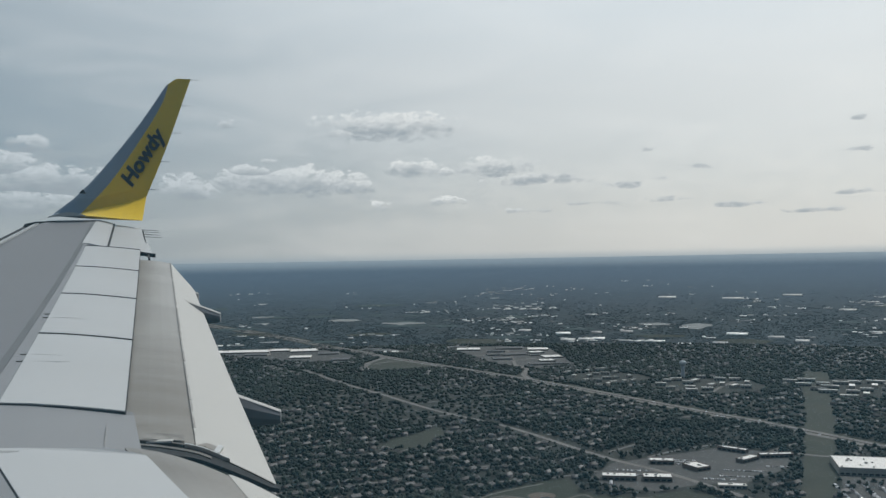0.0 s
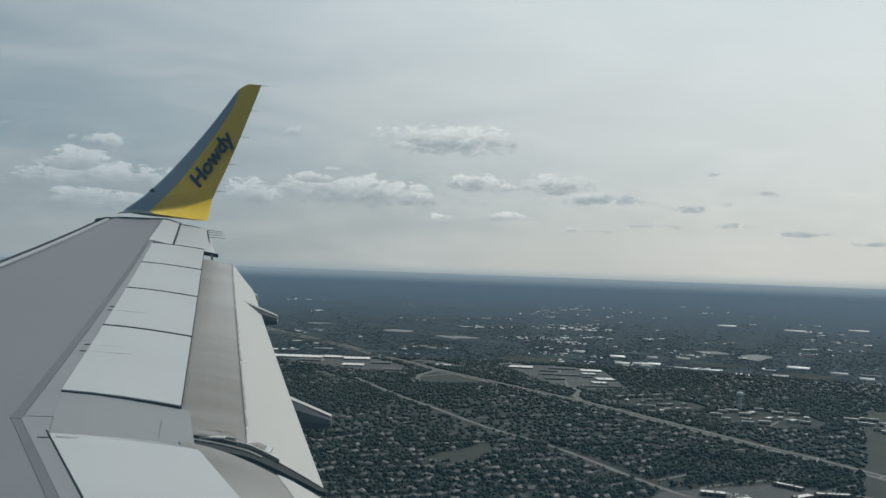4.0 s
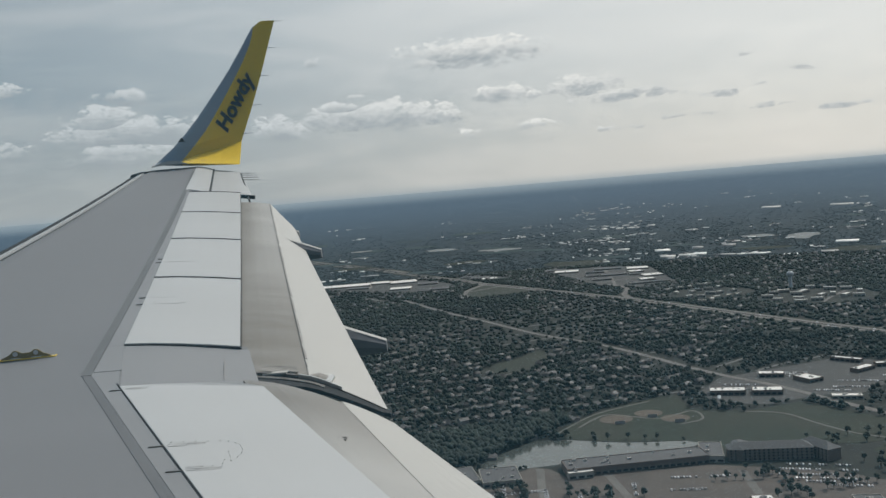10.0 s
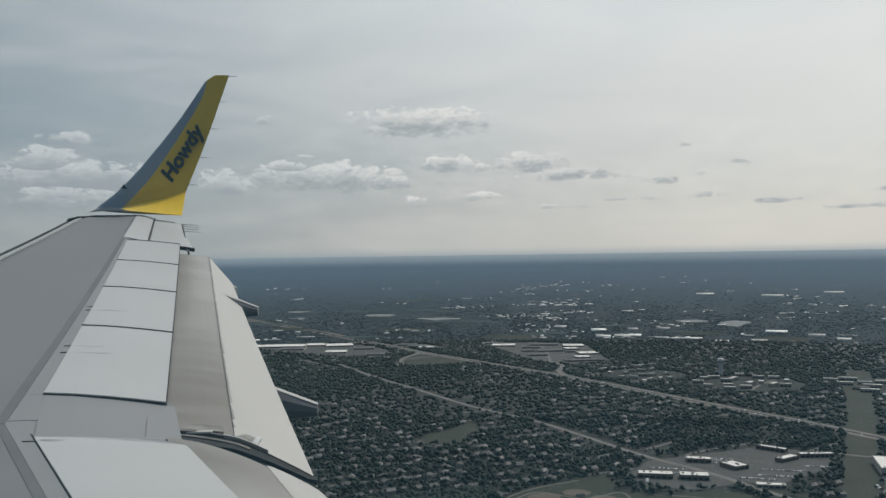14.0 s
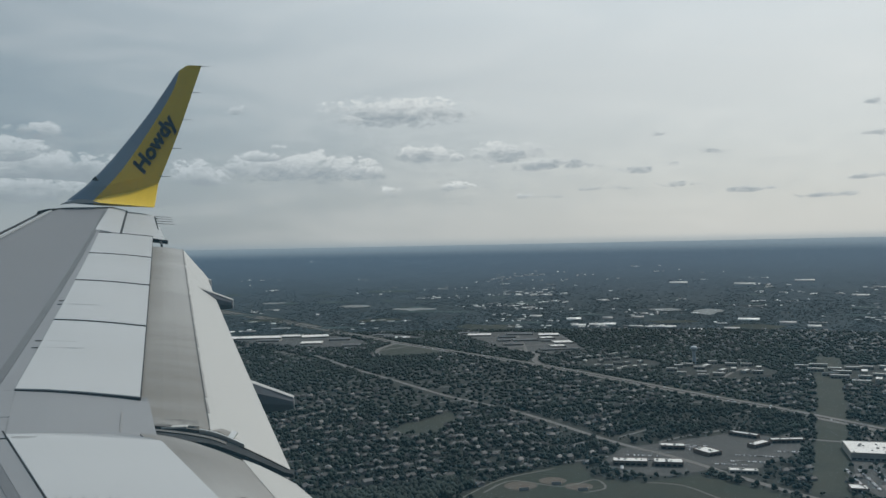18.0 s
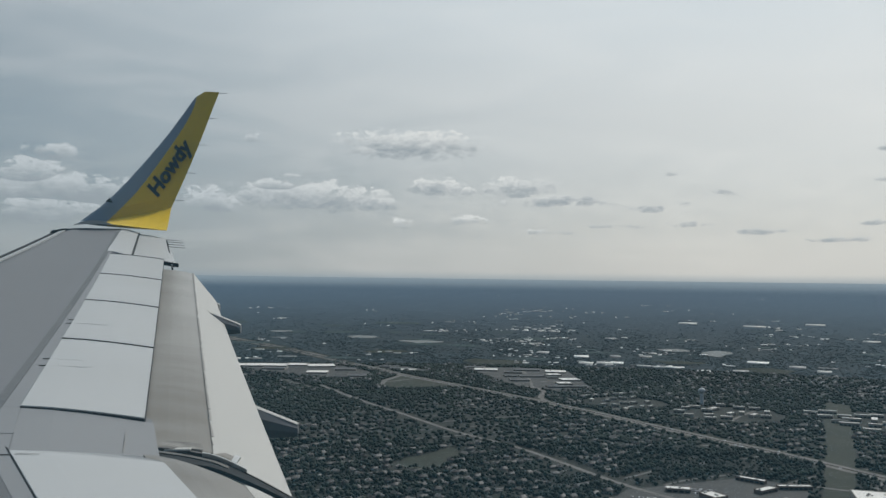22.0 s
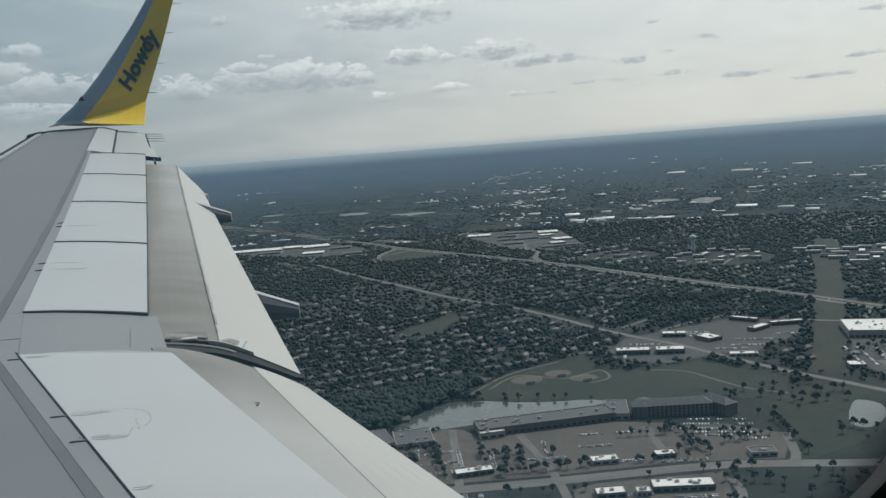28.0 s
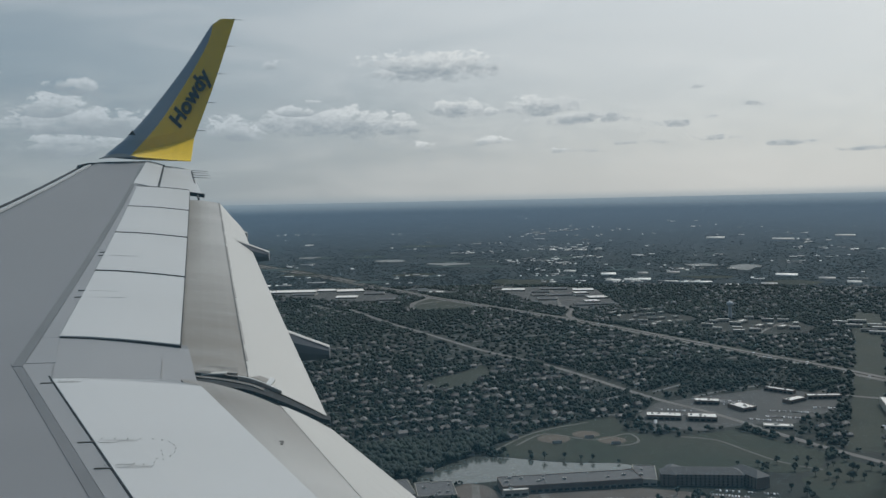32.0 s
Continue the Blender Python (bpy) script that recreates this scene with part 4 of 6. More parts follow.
def swarm(name, verts, faces, pos, size, turn, material, label, category):
    """Many alike pieces in one mesh: pos (n,3), size (n,3), turn (n) in radians."""
    V, F = np.asarray(verts, float), np.asarray(faces, int)
    pos, size, turn = np.asarray(pos, float), np.asarray(size, float), np.asarray(turn, float)
    n, nv = len(pos), len(V)
    P = V[None] * size[:, None]
    c, s = np.cos(turn)[:, None], np.sin(turn)[:, None]
    X = P[..., 0] * c - P[..., 1] * s
    Y = P[..., 0] * s + P[..., 1] * c
    Q = np.stack([X, Y, P[..., 2]], -1) + pos[:, None]
    FF = (F[None] + (np.arange(n) * nv)[:, None, None]).reshape(-1, F.shape[1])
    me = bpy.data.meshes.new(name)
    me.vertices.add(n * nv)
    me.vertices.foreach_set("co", Q.astype(np.float32).ravel())
    k = F.shape[1]
    me.loops.add(FF.size)
    me.loops.foreach_set("vertex_index", FF.astype(np.int32).ravel())
    me.polygons.add(len(FF))
    me.polygons.foreach_set("loop_start", np.arange(0, FF.size, k, dtype=np.int32))
    me.update(calc_edges=True)
    me.materials.append(material)
    return tagged(new(name, me), label, category, kind="stuff")


def inside(px, py, poly):
    px, py = np.asarray(px, float), np.asarray(py, float)
    ok = np.zeros(px.shape, bool)
    n = len(poly)
    for i in range(n):
        (x0, y0), (x1, y1) = poly[i], poly[(i + 1) % n]
        hit = ((y0 > py) != (y1 > py)) & (px < (x1 - x0) * (py - y0) / (y1 - y0 + 1e-9) + x0)
        ok ^= hit
    return ok


def near_line(px, py, line):
    px, py = np.asarray(px, float), np.asarray(py, float)
    best = np.full(px.shape, 1e9)
    for (x0, y0), (x1, y1) in zip(line, line[1:]):
        dx, dy = x1 - x0, y1 - y0
        t = np.clip(((px - x0) * dx + (py - y0) * dy) / (dx * dx + dy * dy), 0, 1)
        best = np.minimum(best, np.hypot(px - x0 - t * dx, py - y0 - t * dy))
    return best


def smooth_line(pts, n=6):
    out = []
    P = [pts[0]] + list(pts) + [pts[-1]]
    for i in range(1, len(P) - 2):
        for k in range(n):
            t = k / n
            out.append(tuple(0.5 * (2 * P[i][j] + (P[i + 1][j] - P[i - 1][j]) * t + (2 * P[i - 1][j] - 5 * P[i][j] + 4 * P[i + 1][j] - P[i + 2][j]) * t * t + (3 * P[i][j] - P[i - 1][j] - 3 * P[i + 1][j] + P[i + 2][j]) * t ** 3) for j in (0, 1)))
    return out + [tuple(pts[-1])]


def ribbon(line, w, z0, z1, off=0.0):
    bm = bmesh.new()
    rows = []
    for i, (x, y) in enumerate(line):
        a, b = line[max(0, i - 1)], line[min(len(line) - 1, i + 1)]
        d = Vector((b[0] - a[0], b[1] - a[1], 0)).normalized()
        nn = Vector((-d.y, d.x, 0))
        row = []
        for s, z in ((-1, z0), (-1, z1), (1, z1), (1, z0)):
            p = Vector((x, y, 0)) + nn * (off + s * w / 2)
            row.append(bm.verts.new((p.x, p.y, lift(p.length) + z)))
        rows.append(row)
    for a, b in zip(rows, rows[1:]):
        for i in range(3):
            bm.faces.new((a[i], a[i + 1], b[i + 1], b[i]))
    bmesh.ops.recalc_face_normals(bm, faces=bm.faces)
    return bm


POND = smooth_line([(14, 920), (45, 964), (86, 1004), (121, 1004), (191, 973), (256, 961), (262, 941), (189, 928), (121, 917), (70, 911), (14, 920)], 4)
PARK = [(118, 1034), (156, 1089), (210, 1131), (274, 1166), (304, 1169), (302, 1091), (361, 1062), (440, 1085), (507, 973), (465, 907), (428, 905), (383, 915), (330, 905), (275, 925), (262, 945), (256, 963), (191, 976), (121, 1008)]
LOT = [(-75, 765), (-63, 850), (17, 862), (76, 913), (95, 902), (108, 872), (256, 875), (278, 866), (363, 830), (406, 783), (369, 725), (275, 745), (167, 746), (11, 758)]
SHOPLOT = [(167, 708), (190, 717), (234, 715), (305, 712), (290, 657), (240, 625), (183, 590), (151, 605)]
DARKLOT = [(66, 712), (110, 712), (116, 641), (105, 596), (62, 600)]
RPOND = smooth_line([(510, 851), (525, 862), (537, 839), (515, 800), (486, 778), (474, 790), (488, 820), (510, 851)], 3)
GREEN_R = [(511, 946), (560, 880), (528, 866), (540, 800), (453, 740), (380, 712), (395, 750), (420, 806), (430, 880)]
BIGLOT = [(655, 1090), (670, 1120), (760, 1085), (700, 880), (600, 905), (612, 1010)]
GLADE = smooth_line([(53, 1433), (80, 1490), (114, 1515), (163, 1582), (170, 1520), (158, 1472), (128, 1414), (84, 1401), (53, 1433)], 3)
OFFLOT = [(330, 1165), (388, 1248), (468, 1275), (601, 1320), (665, 1253), (634, 1180), (530, 1105), (470, 1110), (400, 1085), (345, 1110)]
EASE = [(1200, 2165), (1241, 2113), (863, 1455), (676, 1137), (575, 960), (535, 980), (699, 1263), (824, 1485)]
IND = [(-470, 3120), (-260, 3150), (-80, 3100), (30, 2880), (-5, 2660), (-168, 2754), (-392, 2960)]
INTER = [(66, 2640), (55, 2520), (90, 2460), (260, 2500), (190, 2660), (120, 2780)]
DIAG = smooth_line([(-124, 2525), (-11, 2213), (80, 2001), (183, 1750), (273, 1592), (322, 1474), (367, 1345), (400, 1262), (447, 1172), (482, 1075), (516, 990), (550, 924), (575, 864), (590, 780)], 5)
HWY = smooth_line([(-681, 3610), (-509, 3497), (-280, 3365), (-64, 3200), (36, 3015), (124, 2806), (204, 2654), (342, 2392), (456, 2173), (548, 1971), (622, 1793), (685, 1642), (742, 1519), (790, 1396), (836, 1267), (880, 1145), (940, 960)], 6)
NEARROAD = smooth_line([(-160, 750), (-61, 746), (62, 738), (165, 732), (270, 729), (322, 724), (370, 712), (430, 695), (500, 680)], 5)


def plate(name, pts, z0, z1, material, label, category):
    return tagged(part(name, prism(pts if pts[0] != pts[-1] else pts[:-1], z0, z1), material), label, category, kind="structure")


plate("park_lawn", PARK, -0.5, 0.12, M_GRASS, "mown park grass beside the pond", "lawn")
plate("water", POND, -0.5, 0.16, M_WATER, "still grey-green pond", "pond")
plate("water", RPOND, -0.5, 0.22, M_WATER, "small pale pond in the grass", "pond")
plate("lawn", GREEN_R, -0.5, 0.14, M_GRASS, "rough grass round the small pond", "lawn")
plate("clearing", GLADE, -0.5, 0.1, M_FIELD, "open grassy clearing among houses", "lawn")
plate("parking_lot", LOT, -0.5, 0.10, M_LOT, "worn brown-grey shopping centre parking lot", "parking lot")
plate("parking_lot", SHOPLOT, -0.5, 0.10, M_LOT, "worn brown-grey lot round the road-side shops", "parking lot")
plate("parking_lot", DARKLOT, -0.5, 0.10, M_ASPH, "dark asphalt lot before a low shop", "parking lot")
plate("parking_lot", BIGLOT, -0.5, 0.10, M_ASPH, "asphalt parking lot before the store", "parking lot")
plate("parking_lot", OFFLOT, -0.5, 0.08, M_ASPH, "asphalt yard among office buildings", "parking lot")
plate("grass_strip", EASE, -0.5, 0.09, M_FIELD, "long straight grassy power line strip", "lawn")
plate("industrial_yard", IND, -0.5, 0.09, M_ASPH, "paved yards round warehouses", "yard")
plate("interchange_grass", INTER, -0.5, 0.08, M_FIELD, "grass inside the highway interchange", "lawn")
tagged(part("highway_verge", ribbon(HWY, 52, -0.5, 0.16), M_FIELD), "mown highway verge", "verge", kind="structure")
for off in (-9.5, 9.5):
    tagged(part("road", ribbon(HWY, 15, -0.4, 0.30, off), M_CONC), "pale concrete highway carriageway", "highway", kind="structure")
tagged(part("road", ribbon(HWY, 1.0, -0.4, 1.1), M_CONC), "concrete highway median barrier", "barrier", kind="structure")
tagged(part("road", ribbon(DIAG, 11, -0.4, 0.26), M_CONC), "wide pale street through the suburb", "street", kind="structure")
tagged(part("road", ribbon(NEARROAD, 17, -0.4, 0.26), M_CONC), "multi-lane road past the shopping centre", "road", kind="structure")
for ln, w in (([(123, 2789), (66, 2643), (55, 2518), (89, 2459), (171, 2467), (258, 2504)], 17), ([(411, 2509), (478, 2506), (502, 2383), (469, 2268), (468, 2162)], 15), ([(-230, 2632), (-120, 2431), (-25, 2400), (60, 2420)], 10), ([(-43, 2217), (-22, 2397)], 10), ([(404, 790), (385, 735), (372, 715)], 9), ([(270, 745), (282, 850)], 8), ([(84, 905), (72, 745)], 8), ([(150, 875), (160, 735), (150, 600)], 8), ([(575, 870), (610, 905), (640, 1000)], 10), ([(-60, 2480), (200, 2720), (400, 2760), (700, 2860)], 9), ([(720, 1700), (840, 1900), (980, 2060), (1180, 2300)], 8), ([(305, 700), (296, 655), (250, 618), (190, 585)], 8)):
    tagged(part("road", ribbon(smooth_line(ln, 6), w, -0.4, 0.22), M_CONC), "pale side road or ramp", "road", kind="structure")
COMM = [(345, 3080), (560, 3060), (700, 2950), (660, 2440), (520, 2400), (430, 2560)]
COMM2 = [(60, 2990), (190, 2900), (215, 2960), (150, 3080), (30, 3090)]
plate("commercial_yard", COMM, -0.5, 0.085, M_ASPH, "paved lots round low commercial blocks", "yard")
plate("commercial_yard", COMM2, -0.5, 0.085, M_ASPH, "paved lots round low commercial blocks", "yard")
for ln, w in (([(440, 2560), (560, 2630), (700, 2680)], 9), ([(480, 2420), (520, 2700), (560, 3040)], 9), ([(360, 2900), (520, 2850), (690, 2800)], 8), ([(800, 1280), (740, 1220), (650, 1280)], 9), ([(690, 1580), (610, 1600), (550, 1700)], 8)):
    tagged(part("road", ribbon(smooth_line(ln, 6), w, -0.4, 0.24), M_CONC), "curving pale access road", "road", kind="structure")
for i, (x, y, r) in enumerate(((201, 1074, 21), (272, 1058, 18), (246, 1090, 18))):
    d = thing("ball_field", "brown dirt infield of a ball field in the park", "ball field", "ball fields", at=(x, y, 0))
    part("infield", prism([(r * math.cos(2 * math.pi * k / 24), 0.92 * r * math.sin(2 * math.pi * k / 24)) for k in range(24)], -0.4, 0.18), M_DIRT, d)
    part("backstop", box(-6, 6, -r - 2.1, -r - 2.0, 0, 4), M_UNIT, d)
for ln in ([(150, 1050), (195, 1098), (250, 1062), (300, 1085), (302, 1045), (270, 1030)], [(361, 1062), (400, 1040), (420, 985), (440, 940), (470, 910)], [(120, 1030), (180, 1105), (262, 1150)]):
    tagged(part("path", ribbon(smooth_line(ln, 6), 3.0, -0.4, 0.2), M_PATH), "pale winding park path", "path", kind="structure")


# ---------------------------------------------------------------- buildings with flat roofs
def flat_building(label, x, y, w, d, h, rz, roof, wall, units=4, category="building", group="", name="commercial_building"):
    b = thing(name, label, category, group, at=(x, y, 0), rz=rz)
    part("wall", box(-w / 2, w / 2, -d / 2, d / 2, -0.5, h), wall, b)
    part("roof", box(-w / 2 + 0.5, w / 2 - 0.5, -d / 2 + 0.5, d / 2 - 0.5, h + 0.004, h + 0.25), roof, b)
    for a in ((-w / 2 - 0.2, w / 2 + 0.2, -d / 2 - 0.2, -d / 2 + 0.4), (-w / 2 - 0.2, w / 2 + 0.2, d / 2 - 0.4, d / 2 + 0.2), (-w / 2 - 0.2, -w / 2 + 0.4, -d / 2 + 0.4, d / 2 - 0.4), (w / 2 - 0.4, w / 2 + 0.2, -d / 2 + 0.4, d / 2 - 0.4)):
        part("parapet", box(*a, h - 0.6, h + 0.9), wall, b)
    rng = random.Random(int(x * 7 + y))
    for _ in range(units):
        ux, uy, s = rng.uniform(-w / 2 + 3, w / 2 - 3), rng.uniform(-d / 2 + 3, d / 2 - 3), rng.uniform(1.0, 2.0)
        ru = part("rooftop_unit", box(ux - s, ux + s, uy - s * 0.7, uy + s * 0.7, h + 0.2, h + 0.2 + s), M_UNIT, b)
        part("fan_cowl", tube((ux, uy, h + 0.2 + s), (ux, uy, h + 0.45 + s), s * 0.5, s * 0.45, 10), M_DARKMETAL, ru)
    nwin = max(3, int(w / 7))
    for k in range(nwin):
        cx = -w / 2 + w * (k + 0.5) / nwin
        part("window", box(cx - w / nwin * 0.36, cx + w / nwin * 0.36, -d / 2 - 0.08, -d / 2 + 0.1, 0.8, min(h - 1.2, 3.2)), M_GLASS, b)
    return b


BLD = (
    ("long dark-roofed shopping strip by the pond", 183, 891, 150, 32, 8, 3.5, M_GROOF, M_BRICK, 16),
    ("white-roofed shop bay at the end of the strip", 122, 869, 26, 10, 9.5, 3.5, M_WROOF, M_PALE, 2),
    ("flat grey-roofed department store beside the pond", -22, 884, 76, 48, 9, 10, M_GROOF, M_PALE, 10),
    ("flat grey-roofed store with pale parapet", 40, 882, 40, 44, 8, 3, M_GROOF, M_PALE, 8),
    ("grey-roofed block at the strip's corner", 268, 905, 24, 50, 10, -14, M_GROOF, M_PALE, 2),
    ("small white-roofed restaurant on the lot", 89, 772, 36, 13, 6, 4, M_WROOF, M_BRICK, 5),
    ("small white-roofed restaurant on the lot", 212, 765, 25, 14, 6, -4, M_WROOF, M_PALE, 4),
    ("small white-roofed restaurant on the lot", 270, 763, 19, 13, 6, -6, M_WROOF, M_BRICK, 4),
    ("small grey-roofed shop near the lot's edge", 356, 742, 24, 15, 6, -10, M_GROOF, M_PALE, 3),
    ("small white kiosk among parked cars", 45, 762, 9, 7, 4, 0, M_WROOF, M_PALE, 1),
    ("white-roofed drive-in shop by the road", 195, 690, 25, 15, 6, -6, M_WROOF, M_BRICK, 5),
    ("white-roofed drive-in shop by the road", 190, 656, 32, 14, 6, -6, M_WROOF, M_BRICK, 6),
    ("white-roofed drive-in shop by the road", 222, 684, 12, 11, 6, -10, M_WROOF, M_PALE, 3),
    ("white-roofed row of shops by the road", 258, 688, 52, 18, 7, -10, M_WROOF, M_BRICK, 8),
    ("white-roofed drive-in shop by the road", 42, 692, 27, 15, 6, 4, M_WROOF, M_BRICK, 5),
    ("dark-roofed low shop on an asphalt lot", 87, 672, 30, 20, 6, 6, M_GROOF, M_PALE, 5),
    ("white-roofed hall with a raised middle", 126, 664, 18, 26, 8, 20, M_WROOF, M_PALE, 1),
    ("very large pale-roofed warehouse store", 730, 1140, 96, 76, 10, -22, M_WROOF, M_PALE, 14),
    ("small white-roofed brick corner store", 597, 984, 20, 20, 7, -20, M_WROOF, M_BRICK, 3),
    ("white-roofed low brick office building", 370, 1156, 46, 20, 9, -16, M_WROOF, M_BRICK, 5),
    ("white-roofed low brick office building", 419, 1142, 38, 22, 9, -16, M_WROOF, M_BRICK, 5),
    ("white-roofed low brick office building", 460, 1234, 34, 18, 8, -18, M_WROOF, M_BRICK, 3),
    ("white-roofed low brick office building", 496, 1193, 24, 32, 8, 20, M_WROOF, M_BRICK, 3),
    ("grey-roofed low medical office building", 500, 1086, 36, 14, 6, -18, M_WROOF, M_PALE, 4),
    ("long school wing with pale roof", 640, 1240, 50, 12, 8, -5, M_WROOF, M_BRICK, 4),
    ("angled school wing with pale roof", 596, 1290, 46, 11, 8, -50, M_WROOF, M_BRICK, 2),
    ("angled school wing with pale roof", 588, 1224, 38, 14, 8, 30, M_WROOF, M_BRICK, 2),
)
for lb, x, y, w, d, h, rz, ro, wa, un in BLD:
    flat_building(lb, x, y, w, d, h if w > 80 else h * 0.65, rz, ro, wa, un)
# hotel with storeys and pitched dark roof
def hotel(x, y, w, d, floors, rz):
    b = thing("hotel", "dark multi-storey hotel with a hipped grey roof", "hotel", at=(x, y, 0), rz=rz)
    h = floors * 3.1
    part("wall", box(-w / 2, w / 2, -d / 2, d / 2, -0.5, h), M_BRICK, b)
    rings = [[(-w / 2 - 1, -d / 2 - 1, h), (w / 2 + 1, -d / 2 - 1, h), (w / 2 + 1, d / 2 + 1, h), (-w / 2 - 1, d / 2 + 1, h)], [(-w / 2 + d / 2, -0.5, h + d * 0.3), (w / 2 - d / 2, -0.5, h + d * 0.3), (w / 2 - d / 2, 0.5, h + d * 0.3), (-w / 2 + d / 2, 0.5, h + d * 0.3)]]
    part("roof", loft(rings), M_GROOF, b)
    n = int(w / 4.5)
    for f in range(floors):
        for k in range(n):
            cx = -w / 2 + w * (k + 0.5) / n
            part("window", box(cx - 0.9, cx + 0.9, -d / 2 - 0.06, -d / 2 + 0.05, f * 3.1 + 0.9, f * 3.1 + 2.4), M_GLASS, b)


hotel(322, 882, 84, 18, 4, -9)
hotel(372, 876, 40, 17, 4, -70)
hotel(293, 892, 30, 16, 4, 60)
# warehouses and far flat roofs on the level land
random.seed(11)
for x, y, w, d, wh in ((-360, 3090, 190, 40, 1), (-232, 3110, 74, 34, 1), (-150, 3080, 96, 40, 1), (-150, 2860, 70, 30, 1), (-60, 2960, 70, 40, 0), (-20, 2760, 60, 34, 0), (-300, 2980, 80, 34, 0), (480, 2650, 60, 30, 0), (540, 2760, 80, 30, 0), (640, 2660, 60, 26, 1), (420, 2960, 80, 30, 1), (560, 2960, 90, 36, 0), (650, 2900, 70, 30, 1), (560, 2480, 60, 22, 0), (600, 2560, 44, 20, 1), (500, 2870, 60, 22, 0), (470, 2760, 40, 18, 0), (620, 2800, 46, 20, 1), (600, 2720, 36, 18, 0), (620, 2480, 52, 18, 0), (120, 2990, 60, 26, 0), (150, 2940, 50, 22, 1), (90, 3050, 70, 24, 0), (390, 3040, 70, 24, 0)):
    flat_building("wide pale-roofed warehouse beside paved yards" if wh else "low grey-roofed commercial block beside road", x, y, w, d * (2.2 if wh else 1.6), 4, random.uniform(-12, 8), M_WROOF if wh else M_GROOF, M_PALE, 3, "warehouse", "warehouses", "warehouse")
for i in range(26):
    x, y = 750 + 34 * (i % 7) + random.uniform(-9, 9), 1875 + 58 * (i // 7) + random.uniform(-14, 14) + 8 * (i % 7)
    if i % 3:
        flat_building("white-roofed apartment block among trees", x, y, random.uniform(20, 34), 12, 7, random.choice((-22, -22, 40, 65)), M_WROOF, M_PALE, 0, "apartment block", "apartment blocks", "apartment_block")
for i in range(26):
    x, y = 1060 + 44 * (i % 6) + random.uniform(-9, 9), 1730 + 60 * (i // 6) + random.uniform(-14, 14)
    flat_building("grey-roofed apartment block in rows", x, y, random.uniform(26, 44), 13, 7, random.choice((-30, -30, -28, 58)), random.choice((M_WROOF, M_WROOF, M_GROOF)), M_PALE, 0, "apartment block", "apartment blocks", "apartment_block")


for i in range(20):
    x, y = 590 + 30 * (i % 5) + random.uniform(-9, 9), 2020 + 80 * (i // 5) + random.uniform(-18, 18) + 10 * (i % 5)
    flat_building("small white-roofed town house among trees", x, y, random.uniform(14, 24), 9, 6, random.choice((-22, 30, 60)), M_WROOF, M_PALE, 0, "town house", "town houses", "town_house")


# ---------------------------------------------------------------- water towers
def water_tower(x, y, h):
    b = thing("water_tower", "pale blue-grey water tower with bulbous tank and fluted stem", "water tower", "water towers", at=(x, y, 0))
    n = 20
    prof = ((4.6, 0), (4.2, 2), (4.0, h * 0.3), (4.0, h * 0.66), (4.6, h * 0.70))
    part("stem", loft([[((r + (0.25 if k % 2 else 0)) * math.cos(2 * math.pi * k / n), (r + (0.25 if k % 2 else 0)) * math.sin(2 * math.pi * k / n), z) for k in range(n)] for r, z in prof]), M_TOWER, b)
    tp = ((4.6, h * 0.70), (7.6, h * 0.76), (8.8, h * 0.84), (8.6, h * 0.90), (6.9, h * 0.955), (3.6, h * 0.99), (0.3, h))
    part("tank", loft([[(r * math.cos(2 * math.pi * k / n), r * math.sin(2 * math.pi * k / n), z) for k in range(n)] for r, z in tp], smooth=True), M_TOWER, b)
    part("hatch", tube((0, 0, h - 0.3), (0, 0, h + 1.2), 0.5, 0.5, 8), M_UNIT, b)


water_tower(848, 2112, 44)
water_tower(-68, 948, 40)

# ---------------------------------------------------------------- houses
rs = np.random.RandomState(7)
A1 = np.array((0.388, -0.922))
A2 = np.array((0.922, 0.388))
RAMPS = ([(123, 2789), (66, 2643), (55, 2518), (89, 2459), (171, 2467), (258, 2504)], [(411, 2509), (478, 2506), (502, 2383), (469, 2268), (468, 2162)], [(-230, 2632), (-120, 2431), (-25, 2400), (60, 2420)])
MALL = [(-80, 560), (-80, 870), (110, 905), (270, 930), (400, 905), (520, 950), (610, 900), (560, 720), (420, 560)]
BLOCKED = [PARK, POND, LOT, SHOPLOT, DARKLOT, RPOND, GREEN_R, BIGLOT, GLADE, OFFLOT, EASE, IND, INTER, COMM, COMM2, MALL]
SITES = [(x, y, max(w, d) * 0.62 + 6) for _, x, y, w, d, *_ in BLD] + [(322, 882, 46), (372, 876, 26), (850, 1965, 135), (1170, 1850, 150), (665, 2150, 110), (848, 2112, 14), (-68, 948, 12)]



def free(x, y, pad=0.0):
    ok = np.ones(len(x), bool)
    for p in BLOCKED:
        ok &= ~inside(x, y, p)
    for sx, sy, r in SITES:
        ok &= np.hypot(x - sx, y - sy) > r + pad
    ok &= near_line(x, y, HWY) > 26 + pad
    ok &= near_line(x, y, DIAG) > 15 + pad
    for ramp in RAMPS:
        ok &= near_line(x, y, ramp) > 15 + pad
    ok &= near_line(x, y, NEARROAD) > 16 + pad
    ok &= y > 560
    return ok


def wobble(a, b):
    return 20 * np.sin(a / 140.0 + b / 250.0) + 11 * np.sin(a / 57.0 + b / 83.0)


